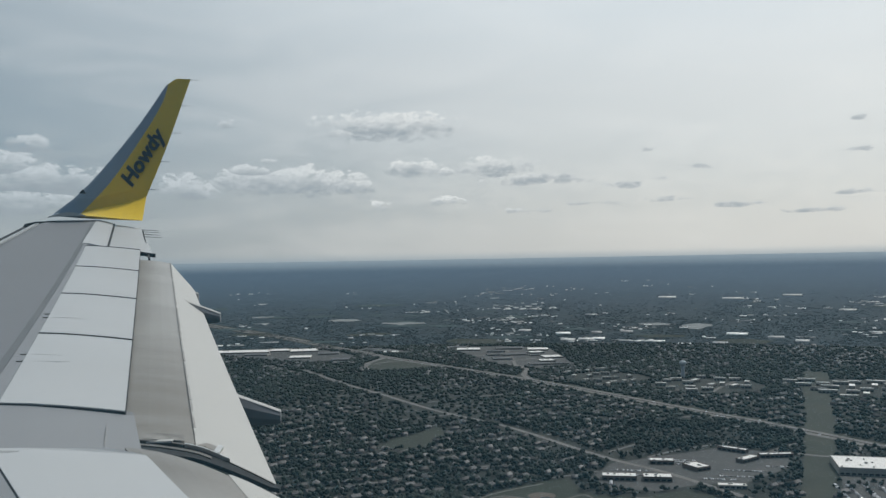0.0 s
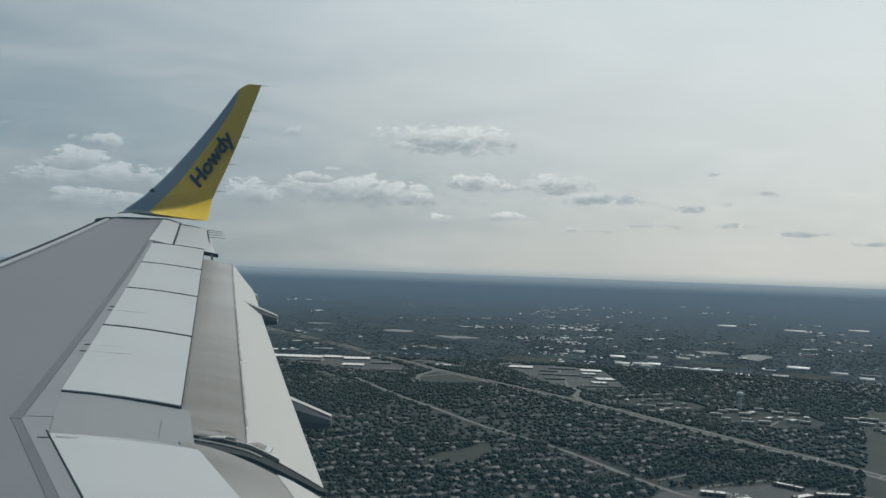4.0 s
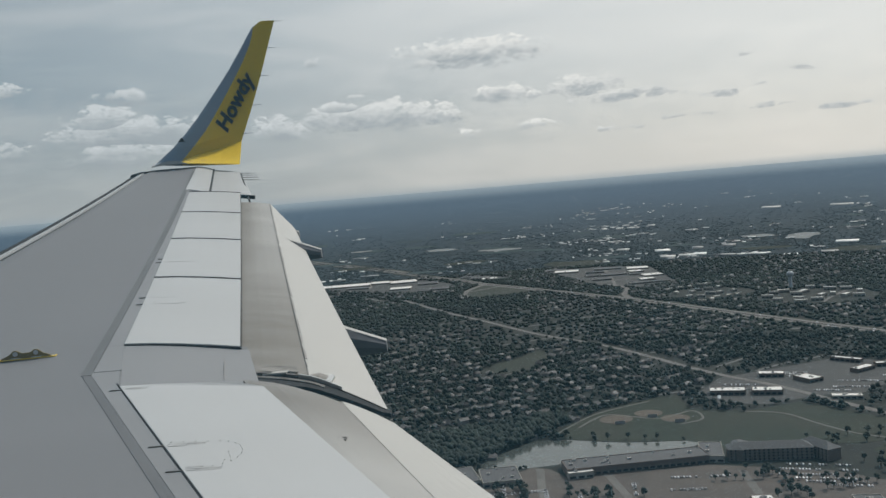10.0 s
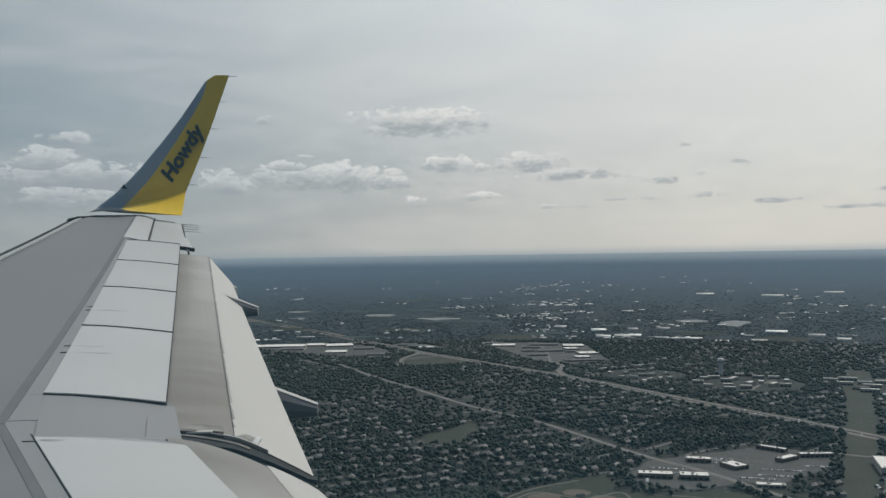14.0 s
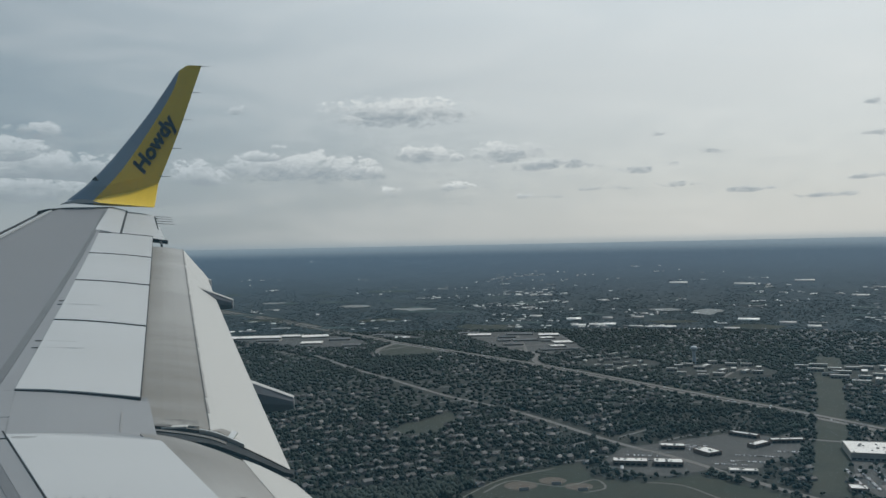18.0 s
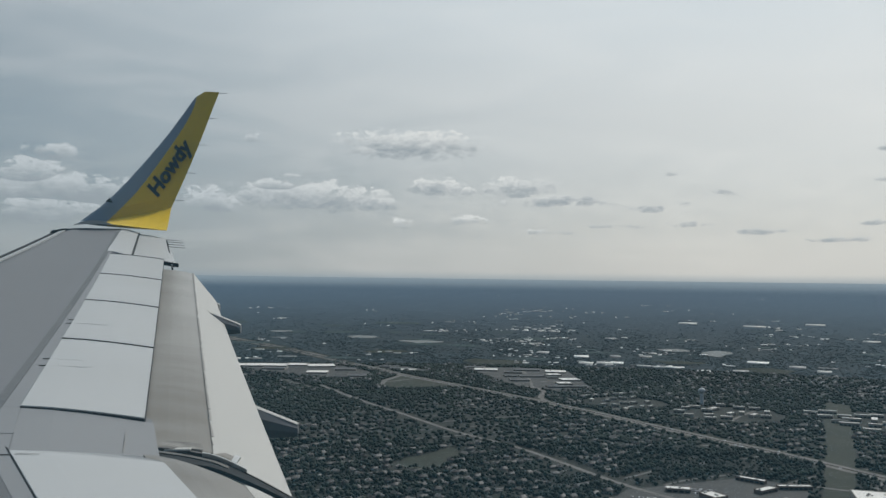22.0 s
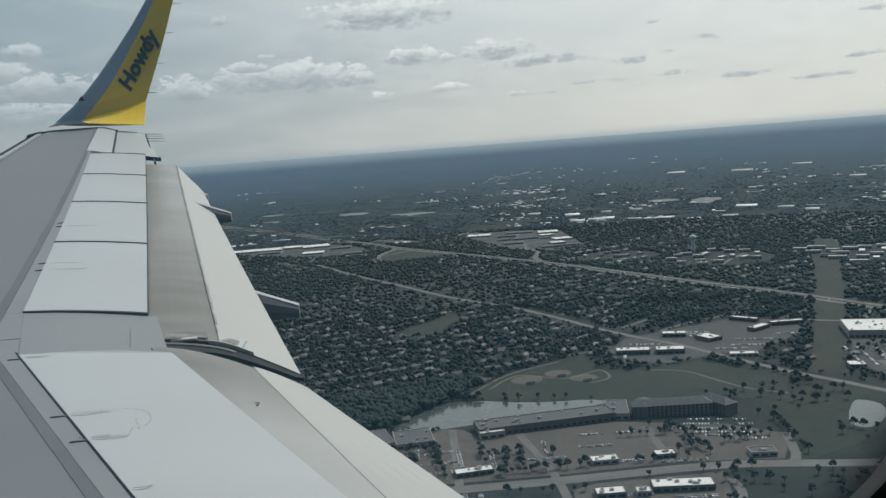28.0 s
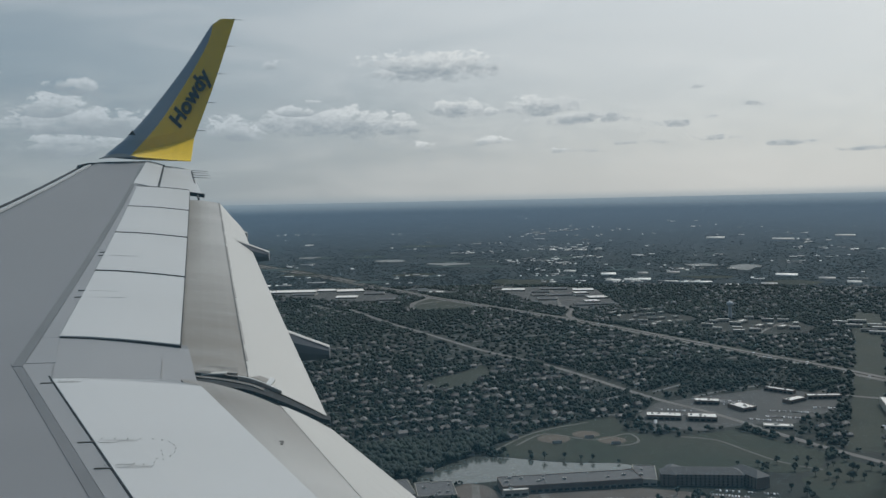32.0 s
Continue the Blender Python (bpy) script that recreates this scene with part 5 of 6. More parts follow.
hx, hy, hr, street_lines = [], [], [], []
for b in np.arange(-4200, 1200, 82.0):
    a = np.arange(-700, 4200, 20.0)
    for side in (-1, 1):
        aa = a + rs.uniform(-6, 6, len(a))
        bb = b + wobble(aa, b) + side * (20 + rs.uniform(-6, 6, len(a)))
        P = aa[:, None] * A2 + bb[:, None] * A1
        hx.append(P[:, 0]); hy.append(P[:, 1]); hr.append(math.atan2(A2[1], A2[0]) + rs.normal(0, 0.2, len(a)) + np.where(rs.uniform(0, 1, len(a)) < 0.45, math.pi / 2, 0))
hx, hy, hr = map(np.concatenate, (hx, hy, hr))
rad, azm = np.hypot(hx, hy), np.degrees(np.arctan2(hx, hy))
wood = np.sin(hx / 210.0 + 1.3) * np.sin(hy / 260.0) + 0.5 * np.sin(hx / 90.0 - hy / 130.0)
keep = (rad > 600) & (rad < R_FLAT - 10) & (azm > -26) & (azm < 48) & free(hx, hy, 8) & (rs.uniform(0, 1, len(hx)) < np.where(rad > 2200, 0.35, np.where(rad > 1500, 0.5, 0.78))) & (wood < np.where(rad < 1000, 0.8, 0.32))
hx, hy, hr, rad = hx[keep], hy[keep], hr[keep], rad[keep]
size = np.stack([rs.uniform(9, 14, len(hx)), rs.uniform(7.5, 10.5, len(hx)), rs.uniform(2.8, 5.2, len(hx))], 1)
HW = [(x, y, z) for z in (-0.08, 1) for x, y in ((-.5, -.5), (.5, -.5), (.5, .5), (-.5, .5))]
HWF = [(0, 1, 5, 4), (1, 2, 6, 5), (2, 3, 7, 6), (3, 0, 4, 7)]
HR = [(-.54, -.56, .97), (.54, -.56, .97), (.54, .56, .97), (-.54, .56, .97), (-.54, 0, 1.62), (.54, 0, 1.62), (-.54, 0, 1.62), (.54, 0, 1.62)]
HRF = [(0, 1, 5, 4), (2, 3, 6, 7), (3, 0, 4, 6), (1, 2, 7, 5)]
order = np.argsort(rad)
first, rest = order[:240], order[240:]
P3 = np.stack([hx, hy, np.zeros_like(hx)], 1)
swarm("house_walls", HW, HWF, P3[rest], size[rest], hr[rest], M_SIDING, "pale siding of houses among trees", "houses")
swarm("house_roofs", HR, HRF, P3[rest], size[rest], hr[rest], M_ROOF, "grey and brown gabled house roofs among trees", "houses")


def house(w, d, h):
    b = thing("house", "detached suburban house with grey shingle gable roof", "house", "houses of the suburb")
    part("wall", box(-w / 2, w / 2, -d / 2, d / 2, -0.3, h), M_SIDINGO, b)
    bm = loft([[(x, -d / 2 - 0.5, h - 0.1), (x, 0, h + d * 0.30), (x, d / 2 + 0.5, h - 0.1)] for x in (-w / 2 - 0.4, w / 2 + 0.4)])
    part("roof", bm, M_ROOFO, b)
    bm = loft([[(x, y, h + 0.0) for x, y in ((-w * 0.34, 0), (-w * 0.1, 0))] + [(x, y, h + d * 0.22) for x, y in ((-w * 0.22, 0),)], [(x, -d / 2 - 3.2, h - 0.1) for x in (-w * 0.38, -w * 0.06)] + [(-w * 0.22, -d / 2 - 3.2, h + d * 0.2)]])
    part("porch_roof", bm, M_ROOFO, b)
    part("porch", box(-w * 0.34, -w * 0.1, -d / 2 - 2.9, -d / 2, -0.3, h - 0.1), M_SIDINGO, b)
    ch = part("chimney", box(w * 0.22, w * 0.22 + 0.8, -0.4, 0.5, h, h + d * 0.36), M_BRICK, b)
    part("chimney_cap", box(w * 0.22 - 0.1, w * 0.22 + 0.9, -0.5, 0.6, h + d * 0.36 + 0.004, h + d * 0.36 + 0.12), M_PALE, ch)
    part("garage_door", box(-w * 0.31, -w * 0.13, -d / 2 - 2.98, -d / 2 - 2.88, 0, 2.3), M_PALE, b)
    for cx in (w * 0.08, w * 0.30):
        wdw = part("window", box(cx - 0.7, cx + 0.7, -d / 2 - 0.06, -d / 2 + 0.05, 0.9, 2.2), M_GLASS, b)
        part("sill", box(cx - 0.85, cx + 0.85, -d / 2 - 0.18, -d / 2, 0.78, 0.896), M_PALE, wdw)
    return b


kinds = [house(12, 9, 3.1), house(15, 9.5, 3.2), house(13, 9, 5.4)]
for n, i in enumerate(first):
    m = pose(hx[i], hy[i], 0, 0, 0, math.degrees(hr[i]) + (180 if n % 2 else 0))
    if n < 3:
        kinds[n].matrix_basis = m
    else:
        copy_thing(kinds[int(rs.randint(3))], m)

# residential streets: one thin ribbon for each
for b in np.arange(-4200, 1200, 82.0):
    a = np.arange(-600, 2600, 24.0)
    bb = b + wobble(a, b)
    P = a[:, None] * A2 + bb[:, None] * A1
    r, az = np.hypot(P[:, 0], P[:, 1]), np.degrees(np.arctan2(P[:, 0], P[:, 1]))
    ok = (r > 620) & (r < 2900) & (az > -24) & (az < 42) & free(P[:, 0], P[:, 1], -6)
    run = []
    for p, k in list(zip(P.tolist(), ok)) + [((0, 0), False)]:
        if k:
            run.append(tuple(p))
        else:
            if len(run) > 4:
                tagged(part("street", ribbon(run, 6.5, -0.3, 0.18), M_STREET), "narrow residential street", "street", kind="structure")
            run = []

# ---------------------------------------------------------------- trees
bm = bmesh.new()
bmesh.ops.create_icosphere(bm, subdivisions=2, radius=1)
bmesh.ops.triangulate(bm, faces=bm.faces)
TV = np.array([v.co[:] for v in bm.verts])
TF = np.array([[v.index for v in f.verts] for f in bm.faces])
bm.free()
bm = bmesh.new()
bmesh.ops.create_icosphere(bm, subdivisions=1, radius=1)
SV = np.array([v.co[:] for v in bm.verts])
SF = np.array([[v.index for v in f.verts] for f in bm.faces])
bm.free()


def lumpy(V, seed, amount):
    out = []
    for v in V:
        p = Vector(v)
        k = 1 + amount * noise.noise(p * 1.7 + Vector((seed, 0, 0))) + 0.5 * amount * noise.noise(p * 4.1 + Vector((0, seed, 0)))
        out.append((p.x * k, p.y * k, p.z * k * (1.0 if p.z > 0 else 0.75)))
    return np.array(out)


def clumps(seed, n=4):
    """A crown of a few lumps with an uneven outline."""
    rng = random.Random(seed)
    V, F = [], []
    for k in range(n):
        a = 2 * math.pi * k / n + rng.uniform(-0.5, 0.5)
        d = 0.0 if k == 0 else rng.uniform(0.35, 0.6)
        c = np.array((d * math.cos(a), d * math.sin(a), 0.25 if k == 0 else rng.uniform(-0.35, 0.2)))
        W_ = lumpy(SV, seed * 3.7 + k, 0.7) * (0.75 if k == 0 else rng.uniform(0.45, 0.62)) + c
        F += (SF + len(V)).tolist()
        V += W_.tolist()
    return np.array(V), np.array(F)


def scatter(n, r0, r1, a0, a1):
    r = np.sqrt(rs.uniform(r0 * r0, r1 * r1, n))
    a = np.radians(rs.uniform(a0, a1, n))
    return r * np.sin(a), r * np.cos(a)


def clear_of_houses(x, y, gap):
    cell = {}
    for a, b in zip(hx, hy):
        cell.setdefault((int(a // 25), int(b // 25)), []).append((a, b))
    ok = np.ones(len(x), bool)
    for i, (a, b) in enumerate(zip(x, y)):
        ca, cb = int(a // 25), int(b // 25)
        for da in (-1, 0, 1):
            for db in (-1, 0, 1):
                for p in cell.get((ca + da, cb + db), ()):
                    if abs(p[0] - a) < gap and abs(p[1] - b) < gap:
                        ok[i] = False
    return ok


tx, ty = scatter(46000, 600, 1650, -26, 46)
ta, tb = tx * A2[0] + ty * A2[1], tx * A1[0] + ty * A1[1]
off_street = np.full(len(tx), 1e9)
for b in np.arange(-4200, 1200, 82.0):
    off_street = np.minimum(off_street, np.abs(tb - b - wobble(ta, b)))
gv = np.sin(tx / 47.0 + 1.1) * np.sin(ty / 61.0) + 0.7 * np.sin(tx / 23.0 - ty / 29.0) + 0.5 * np.sin(tx / 130.0 + ty / 170.0)
k = (rs.uniform(0, 1, len(tx)) < np.clip(0.74 + 0.40 * gv, 0.25, 1)) & free(tx, ty, -2) & clear_of_houses(tx, ty, 6.6) & (off_street > 5.2)
tx, ty = tx[k], ty[k]
tr = 1.7 + 3.3 * rs.uniform(0, 1, len(tx)) ** 1.8
th = tr * rs.uniform(0.75, 1.15, len(tx))
bx, by = rs.uniform(-90, 140, 2600), rs.uniform(915, 1110, 2600)
k = inside(bx, by, [(-85, 935), (12, 927), (45, 970), (86, 1012), (118, 1040), (150, 1095), (60, 1090), (-60, 1040)]) & (np.hypot(bx + 68, by - 948) > 9)
tx, ty = np.concatenate([tx, bx[k]]), np.concatenate([ty, by[k]])
tr, th = np.concatenate([tr, rs.uniform(3, 6, k.sum())]), np.concatenate([th, rs.uniform(3.5, 6.5, k.sum())])
part_of = rs.randint(0, 4, len(tx))
for j in range(4):
    s = part_of == j
    swarm("tree_canopy", *clumps(j + 1, 3), np.stack([tx[s], ty[s], th[s] * 1.05], 1), np.stack([tr[s], tr[s], th[s]], 1), rs.uniform(0, 6.28, s.sum()), M_TREE, "dense dark green tree crowns between houses", "trees")
fx, fy = scatter(60000, 1600, R_FLAT - 20, -28, 50)
k = free(fx, fy, -4)
wd = np.sin(fx / 310.0 + 0.7) * np.sin(fy / 350.0) + 0.6 * np.sin(fx / 170.0 - fy / 230.0)
k &= rs.uniform(0, 1, len(fx)) < np.clip(0.75 + 0.5 * wd, 0.35, 1)
fx, fy = fx[k], fy[k]
fr = rs.uniform(2.4, 5.6, len(fx))
fh = rs.uniform(2.2, 4.4, len(fx))
for j in range(2):
    s = np.arange(len(fx)) % 2 == j
    swarm("woodland", lumpy(SV, 5.3 * j + 1, 0.6), SF, np.stack([fx[s], fy[s], fh[s] * 0.7], 1), np.stack([fr[s], fr[s], fh[s]], 1), rs.uniform(0, 6.28, s.sum()), M_TREE, "dark green woods and garden trees further off", "woods")


def tree(seed, h):
    b = thing("tree", "broad dark green leafy tree standing in the open", "tree", "single trees")
    rng = random.Random(seed)
    bm = tube((0, 0, -0.2), (0, 0, h * 0.45), 0.28, 0.16, 7)
    for k in range(4):
        a = k * 1.6 + rng.random()
        tube((0, 0, h * 0.3), (math.cos(a) * h * 0.2, math.sin(a) * h * 0.2, h * 0.6), 0.12, 0.05, 5, bm)
    part("trunk", bm, M_TRUNK, b)
    bm = bmesh.new()
    for k in range(22):
        a, e, rr_ = rng.uniform(0, 6.28), rng.uniform(-0.5, 1.2), rng.uniform(0.35, 1.0)
        c = Vector((math.cos(a) * math.cos(e) * h * 0.30 * rr_, math.sin(a) * math.cos(e) * h * 0.30 * rr_, h * 0.62 + math.sin(e) * h * 0.28 * rr_))
        V = lumpy(SV, seed + k, 0.6) * rng.uniform(0.09, 0.16) * h
        vs = [bm.verts.new(c + Vector(v)) for v in V]
        for f in SF:
            bm.faces.new([vs[q] for q in f])
    part("crown", bm, M_LEAF, b)
    return b


trees = [tree(3, 9), tree(8, 7), tree(15, 11)]
spots = []
for x0, y0, x1, y1, n in ((-20, 722, 250, 706, 26), (85, 826, 70, 722, 16), (98, 826, 84, 722, 16), (255, 800, 262, 705, 12), (150, 790, 250, 775, 12), (0, 800, 20, 800, 4), (-15, 735, -18, 830, 14), (10, 735, 8, 825, 12), (262, 770, 330, 752, 9), (285, 735, 345, 745, 8), (345, 690, 365, 800, 12), (20, 690, 330, 662, 24), (60, 668, 260, 645, 14)):
    for k in range(n):
        f = (k + rs.uniform(-0.3, 0.3)) / n
        spots.append((x0 + (x1 - x0) * f + rs.uniform(-2, 2), y0 + (y1 - y0) * f + rs.uniform(-2, 2)))
for k in range(22):
    spots.append((rs.uniform(-20, 250), rs.choice((719, 768, 800)) + rs.uniform(-4, 4)))
for k in range(26):
    f = k / 26
    spots.append((rs.choice((60 - 7, 60 + 7, 120, 250)) + rs.uniform(-2, 2), 712 + 105 * f))
for k in range(30):
    i = int(rs.randint(len(POND) - 1))
    spots.append((POND[i][0] - 50 + rs.uniform(-8, 8), POND[i][1] - 45 + rs.uniform(6, 14)))
for k in range(34):
    spots.append((rs.uniform(330, 480), rs.uniform(800, 900)))
for k in range(30):
    spots.append((rs.uniform(560, 650), rs.uniform(880, 1040)))
for k in range(46):
    spots.append((rs.uniform(225, 400), rs.uniform(560, 665)))
for k in range(26):
    spots.append((rs.uniform(400, 520), rs.uniform(640, 760)))
spots = np.array(spots) + np.array((50, 45))
k = np.ones(len(spots), bool)
for sx, sy, r in SITES[:29]:
    k &= np.hypot(spots[:, 0] - sx, spots[:, 1] - sy) > r * 0.9
k &= ~inside(spots[:, 0], spots[:, 1], POND) & ~inside(spots[:, 0], spots[:, 1], RPOND) & (near_line(spots[:, 0], spots[:, 1], NEARROAD) > 11)
for n, (x, y) in enumerate(spots[k]):
    m = pose(x, y, 0, 0, 0, float(rs.uniform(0, 360)))
    if n < 3:
        trees[n].matrix_basis = m
    else:
        copy_thing(trees[int(rs.randint(3))], m)


# ---------------------------------------------------------------- cars
def car():
    b = thing("car", "small parked car in plain paint", "car", "parked cars")
    bm = loft([[(x, y, z) for x, z in ((-2.2, 0.3), (-2.25, 0.75), (-1.9, 0.92), (1.2, 0.92), (2.1, 0.75), (2.2, 0.3))] for y in (-0.9, 0.9)])
    body = part("body", bm, M_CAR, b)
    bm = loft([[(x, y, z) for x, z in ((-1.7, 0.92), (-1.2, 1.42), (0.3, 1.42), (1.0, 0.92))] for y in (-0.76, 0.76)])
    part("cabin_glass", bm, M_GLASS, b)
    part("car_roof", box(-1.15, 0.28, -0.72, 0.72, 1.424, 1.45), M_CAR, b)
    for x in (-1.35, 1.35):
        for y in (-0.86, 0.86):
            part("wheel", tube((x, y - 0.1, 0.33), (x, y + 0.1, 0.33), 0.33, 0.33, 10), M_BLACK, b)
    return b


c0 = car()
rows = []
OX, OY = 50, 45
for x0, y0, dx, dy, n in ((262, 786, 2.9, -1.0, 22), (268, 800, 2.9, -1.0, 24), (150, 718, 2.9, -0.2, 18), (60, 735, 0.2, 2.9, 14), (-30, 735, 2.9, 0.1, 20), (-30, 760, 2.9, 0.1, 22), (-28, 790, 2.9, 0.1, 20), (150, 765, 2.9, -0.3, 12), (210, 705, 2.9, -0.4, 16), (25, 730, 2.9, 0, 14), (586, 1030, -0.9, -2.8, 30), (602, 1028, -0.9, -2.8, 34), (622, 1022, -0.9, -2.8, 36), (640, 1016, -0.9, -2.8, 34), (400, 1215, 2.7, -1.0, 24), (410, 1200, 2.7, -1.0, 18), (300, 1085, 0.9, 2.7, 14), (430, 1090, 2.7, -1.0, 16), (460, 1100, 2.7, -1.0, 18), (160, 800, 2.9, -0.4, 20), (95, 745, 2.9, -0.1, 14), (115, 760, 0.4, 2.9, 12), (270, 772, 2.9, -1.0, 20), (278, 760, 2.9, -1.0, 18), (-10, 775, 0.1, 2.9, 14), (30, 745, 0.1, 2.9, 18), (340, 1128, 2.7, -0.9, 14), (548, 1140, 2.7, -0.8, 14), (575, 1000, -0.9, -2.8, 26), (560, 970, -0.9, -2.8, 20), (612, 1000, -0.9, -2.8, 30), (632, 995, -0.9, -2.8, 30), (650, 990, -0.9, -2.8, 30), (330, 1160, 2.7, -1.0, 16), (420, 1180, 2.7, -1.0, 20), (480, 1130, 2.7, -1.0, 20), (280, 812, 2.9, -1.0, 20), (296, 745, 2.9, -1.0, 12), (-105, 730, 2.9, 0.1, 24), (-105, 746, 2.9, 0.1, 24), (-100, 762, 2.9, 0.1, 22), (-95, 778, 2.9, 0.1, 20), (20, 640, 0.3, 2.9, 14), (34, 640, 0.3, 2.9, 14), (150, 640, 2.9, -0.4, 12), (190, 625, 2.9, -0.5, 14)):
    for i in range(n):
        if rs.uniform() < 0.8:
            rows.append((OX + x0 + dx * i, OY + y0 + dy * i, math.degrees(math.atan2(dy, dx)) + 90 + (180 if rs.uniform() < 0.5 else 0)))
for i in range(60):
    j = int(rs.randint(30, len(HWY) - 2))
    (x, y), (x1, y1) = HWY[j], HWY[j + 1]
    f = rs.uniform()
    d = Vector((x1 - x, y1 - y)).normalized()
    o = rs.choice((-12, -8.5, -5, 5, 8.5, 12))
    rows.append((x + (x1 - x) * f - d.y * o, y + (y1 - y) * f + d.x * o, math.degrees(math.atan2(d.y, d.x)) + (0 if o < 0 else 180)))
cars = [(x, y, 0.31 if n >= len(rows) - 60 else 0.11, a) for n, (x, y, a) in enumerate(rows)]
cars.sort(key=lambda c: c[0] ** 2 + c[1] ** 2)
CB = [(-2.2, -.9, .3), (2.2, -.9, .3), (2.2, .9, .3), (-2.2, .9, .3), (-2.2, -.9, .9), (2.2, -.9, .9), (2.2, .9, .9), (-2.2, .9, .9), (-1.2, -.7, 1.42), (.4, -.7, 1.42), (.4, .7, 1.42), (-1.2, .7, 1.42)]
CF = [(0, 1, 5, 4), (1, 2, 6, 5), (2, 3, 7, 6), (3, 0, 4, 7), (4, 5, 9, 8), (5, 6, 10, 9), (6, 7, 11, 10), (7, 4, 8, 11), (8, 9, 10, 11)]
fc_ = np.array(cars[290:])
swarm("far_cars", CB, CF, fc_[:, :3], np.ones((len(fc_), 3)), np.radians(fc_[:, 3]), M_CARS, "cars on the highway and far parking lots", "cars")
for n, (x, y, zc, a) in enumerate(cars[:290]):
    m = pose(x, y, zc, 0, 0, a)
    if n == 0:
        c0.matrix_basis = m
    else:
        copy_thing(c0, m)

# ---------------------------------------------------------------- far country: lakes, roofs and woods on the rising plain
def far_patch(name, az, dep, w, h, material, label, category, lumps=9):
    """A flat patch of the far country: centre and half sizes in degrees."""
    rng = random.Random(int(az * 100 + dep * 10))
    pts = []
    for k in range(lumps * 2):
        a = 2 * math.pi * k / (lumps * 2)
        q = rng.uniform(0.6, 1.15)
        x, y, z, r = seen(az + w * q * math.cos(a), dep - h * q * math.sin(a))
        pts.append((x, y, z + 1.2))
    bm = bmesh.new()
    bm.faces.new([bm.verts.new(p) for p in pts])
    bmesh.ops.triangulate(bm, faces=bm.faces)
    bm.normal_update()
    if sum(f.normal.z for f in bm.faces) < 0:
        bmesh.ops.reverse_faces(bm, faces=bm.faces)
    return tagged(part(name, bm, material), label, category, kind="structure")


for az, dep, w, h in ((-0.2, 3.64, 1.24, 0.09), (3.8, 3.93, 1.5, 0.12), (20.3, 4.14, 1.1, 0.09), (22.7, 4.26, 1.0, 0.2), (-5.5, 3.3, 0.8, 0.05)):
    far_patch("water", az, dep, w, h, M_WATER, "far lake reflecting the pale sky", "lake")
# field colour with haze mixed in: bluer and paler than the near fields
M_FARFIELD = mat("hazed_far_fields", (0.032, 0.056, 0.058), 0.95, 0.0, 0.02, 0.25, 0.4, (0.046, 0.068, 0.068), 0.01)
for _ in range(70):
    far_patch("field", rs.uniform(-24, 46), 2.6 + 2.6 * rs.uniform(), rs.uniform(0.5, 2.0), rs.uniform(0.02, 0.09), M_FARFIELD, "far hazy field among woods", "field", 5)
for az, dep, w, h in ((8.5, 5.2, 2.2, 0.22), (20.5, 4.9, 1.6, 0.12), (1.5, 4.6, 1.6, 0.10), (26.0, 5.2, 2.0, 0.15), (-6, 4.4, 1.5, 0.08)):
    far_patch("field", az, dep, w, h, M_FIELD, "far pale field", "field", 6)
BX = [(x, y, y - 0.5 * (1 - t)) for t in (0, 1) for x, y in ((-.5, -.5), (.5, -.5), (.5, .5), (-.5, .5))]
BXF = [(0, 1, 5, 4), (1, 2, 6, 5), (2, 3, 7, 6), (3, 0, 4, 7), (4, 5, 6, 7)]
pos, siz = [], []
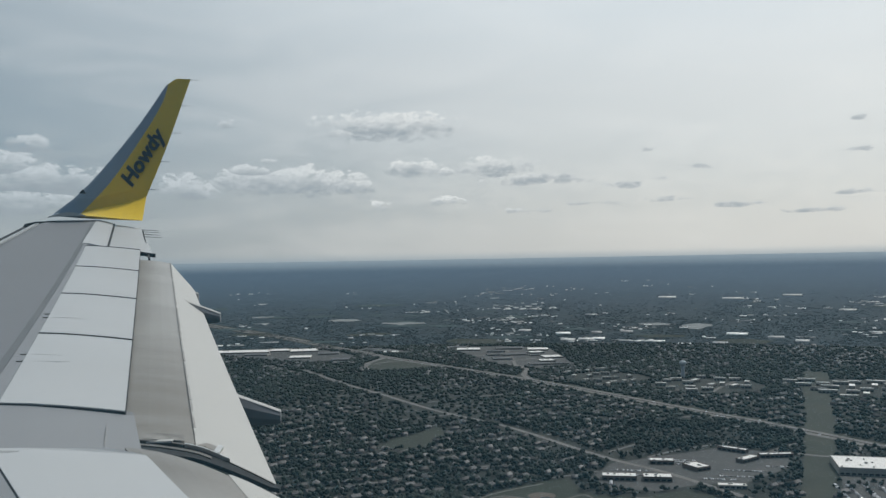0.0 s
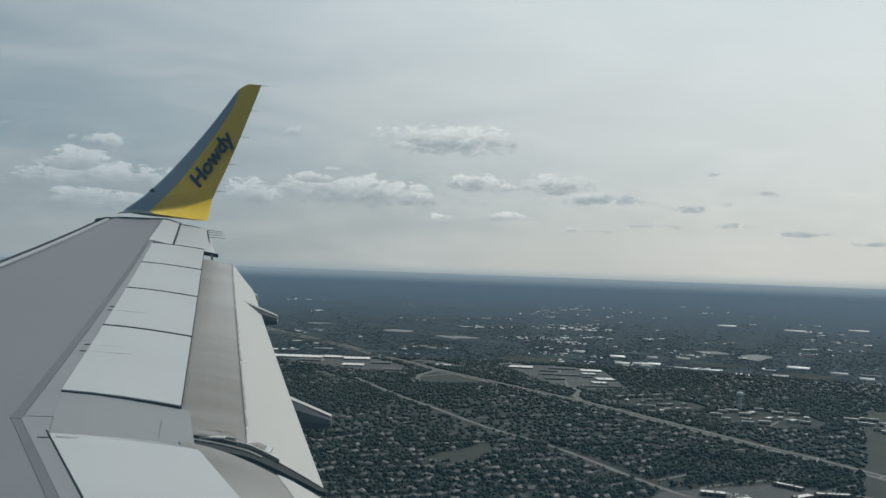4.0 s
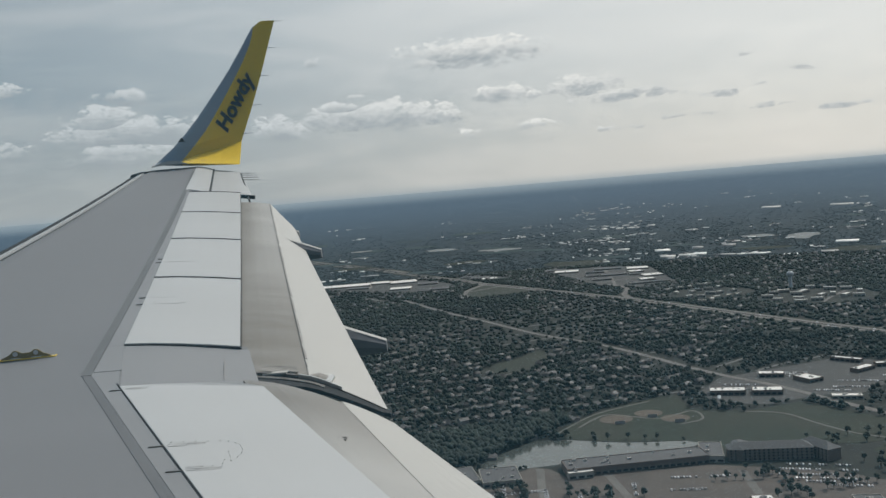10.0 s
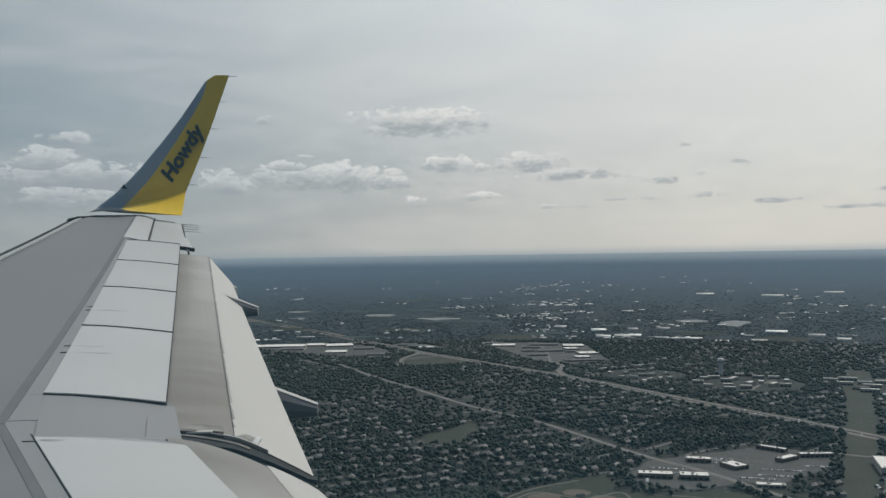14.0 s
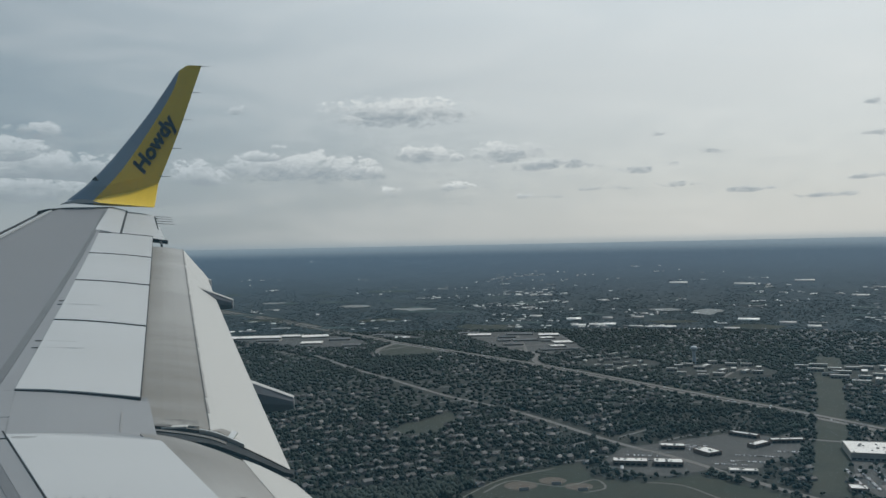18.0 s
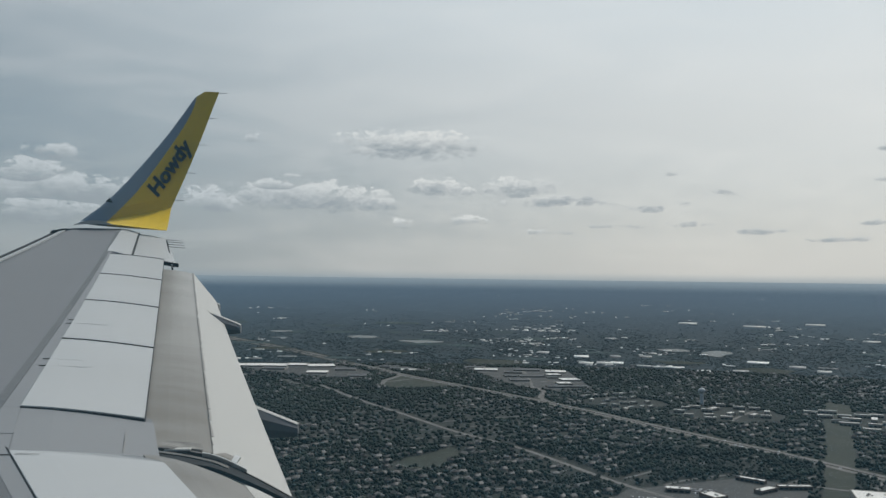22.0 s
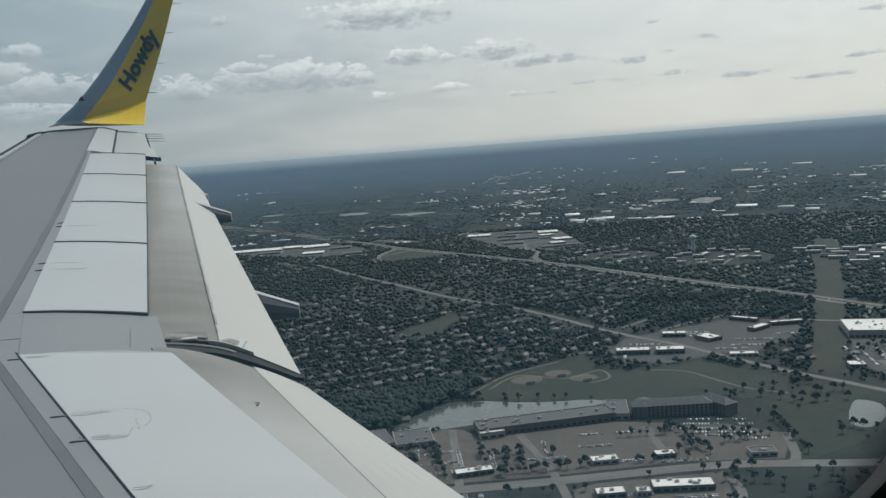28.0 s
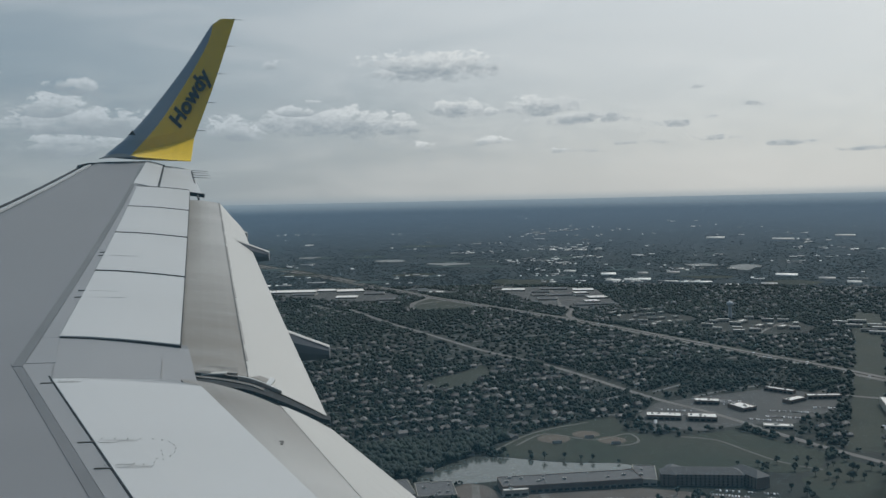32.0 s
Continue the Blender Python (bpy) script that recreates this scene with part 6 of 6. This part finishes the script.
for az, dep, w in ((14.6, 5.12, 1.2), (15.8, 5.08, 1.3), (16.6, 5.05, 1.0), (25.2, 4.72, 1.6), (24.2, 5.3, 1.2), (22.0, 5.4, 1.0), (14.3, 4.7, 1.2), (11.8, 4.5, 1.0), (16.5, 4.65, 0.8), (18.4, 4.6, 1.0), (27.5, 4.9, 1.2), (29.0, 5.1, 1.0), (21.0, 2.4, 1.4), (25.0, 2.5, 1.6), (28.5, 2.3, 1.4), (31.5, 3.2, 1.3)):
    x, y, z, r = seen(az, dep)
    pos.append((x, y, z + 1.8)); siz.append((math.radians(w) * r * 0.8, 24, 24 * SLOPE))
for _ in range(150):
    caz, cdep = rs.uniform(-24, 46), 0.6 + 4.6 * rs.uniform() ** 0.7
    for _ in range(int((2 + 14 * rs.uniform() ** 2) * (0.5 if caz < 4 else 1.0))):
        x, y, z, r = seen(caz + rs.normal(0, 0.9), np.clip(cdep + rs.normal(0, 0.05), 0.3, 5.3))
        k = 0.45 + cdep / 7
        dd = rs.uniform(3, 10) * k
        pos.append((x, y, z + 1.0 + 0.3 * cdep)); siz.append((rs.uniform(4, 14 + 50 * rs.uniform() ** 3) * k, dd, dd * SLOPE))
pos, siz = np.array(pos), np.array(siz)
swarm("far_roofs", BX, BXF, pos, siz, -np.arctan2(pos[:, 0], pos[:, 1]) + rs.normal(0, 0.12, len(pos)), M_FARROOF, "bright roofs of far warehouses and shops", "far buildings")
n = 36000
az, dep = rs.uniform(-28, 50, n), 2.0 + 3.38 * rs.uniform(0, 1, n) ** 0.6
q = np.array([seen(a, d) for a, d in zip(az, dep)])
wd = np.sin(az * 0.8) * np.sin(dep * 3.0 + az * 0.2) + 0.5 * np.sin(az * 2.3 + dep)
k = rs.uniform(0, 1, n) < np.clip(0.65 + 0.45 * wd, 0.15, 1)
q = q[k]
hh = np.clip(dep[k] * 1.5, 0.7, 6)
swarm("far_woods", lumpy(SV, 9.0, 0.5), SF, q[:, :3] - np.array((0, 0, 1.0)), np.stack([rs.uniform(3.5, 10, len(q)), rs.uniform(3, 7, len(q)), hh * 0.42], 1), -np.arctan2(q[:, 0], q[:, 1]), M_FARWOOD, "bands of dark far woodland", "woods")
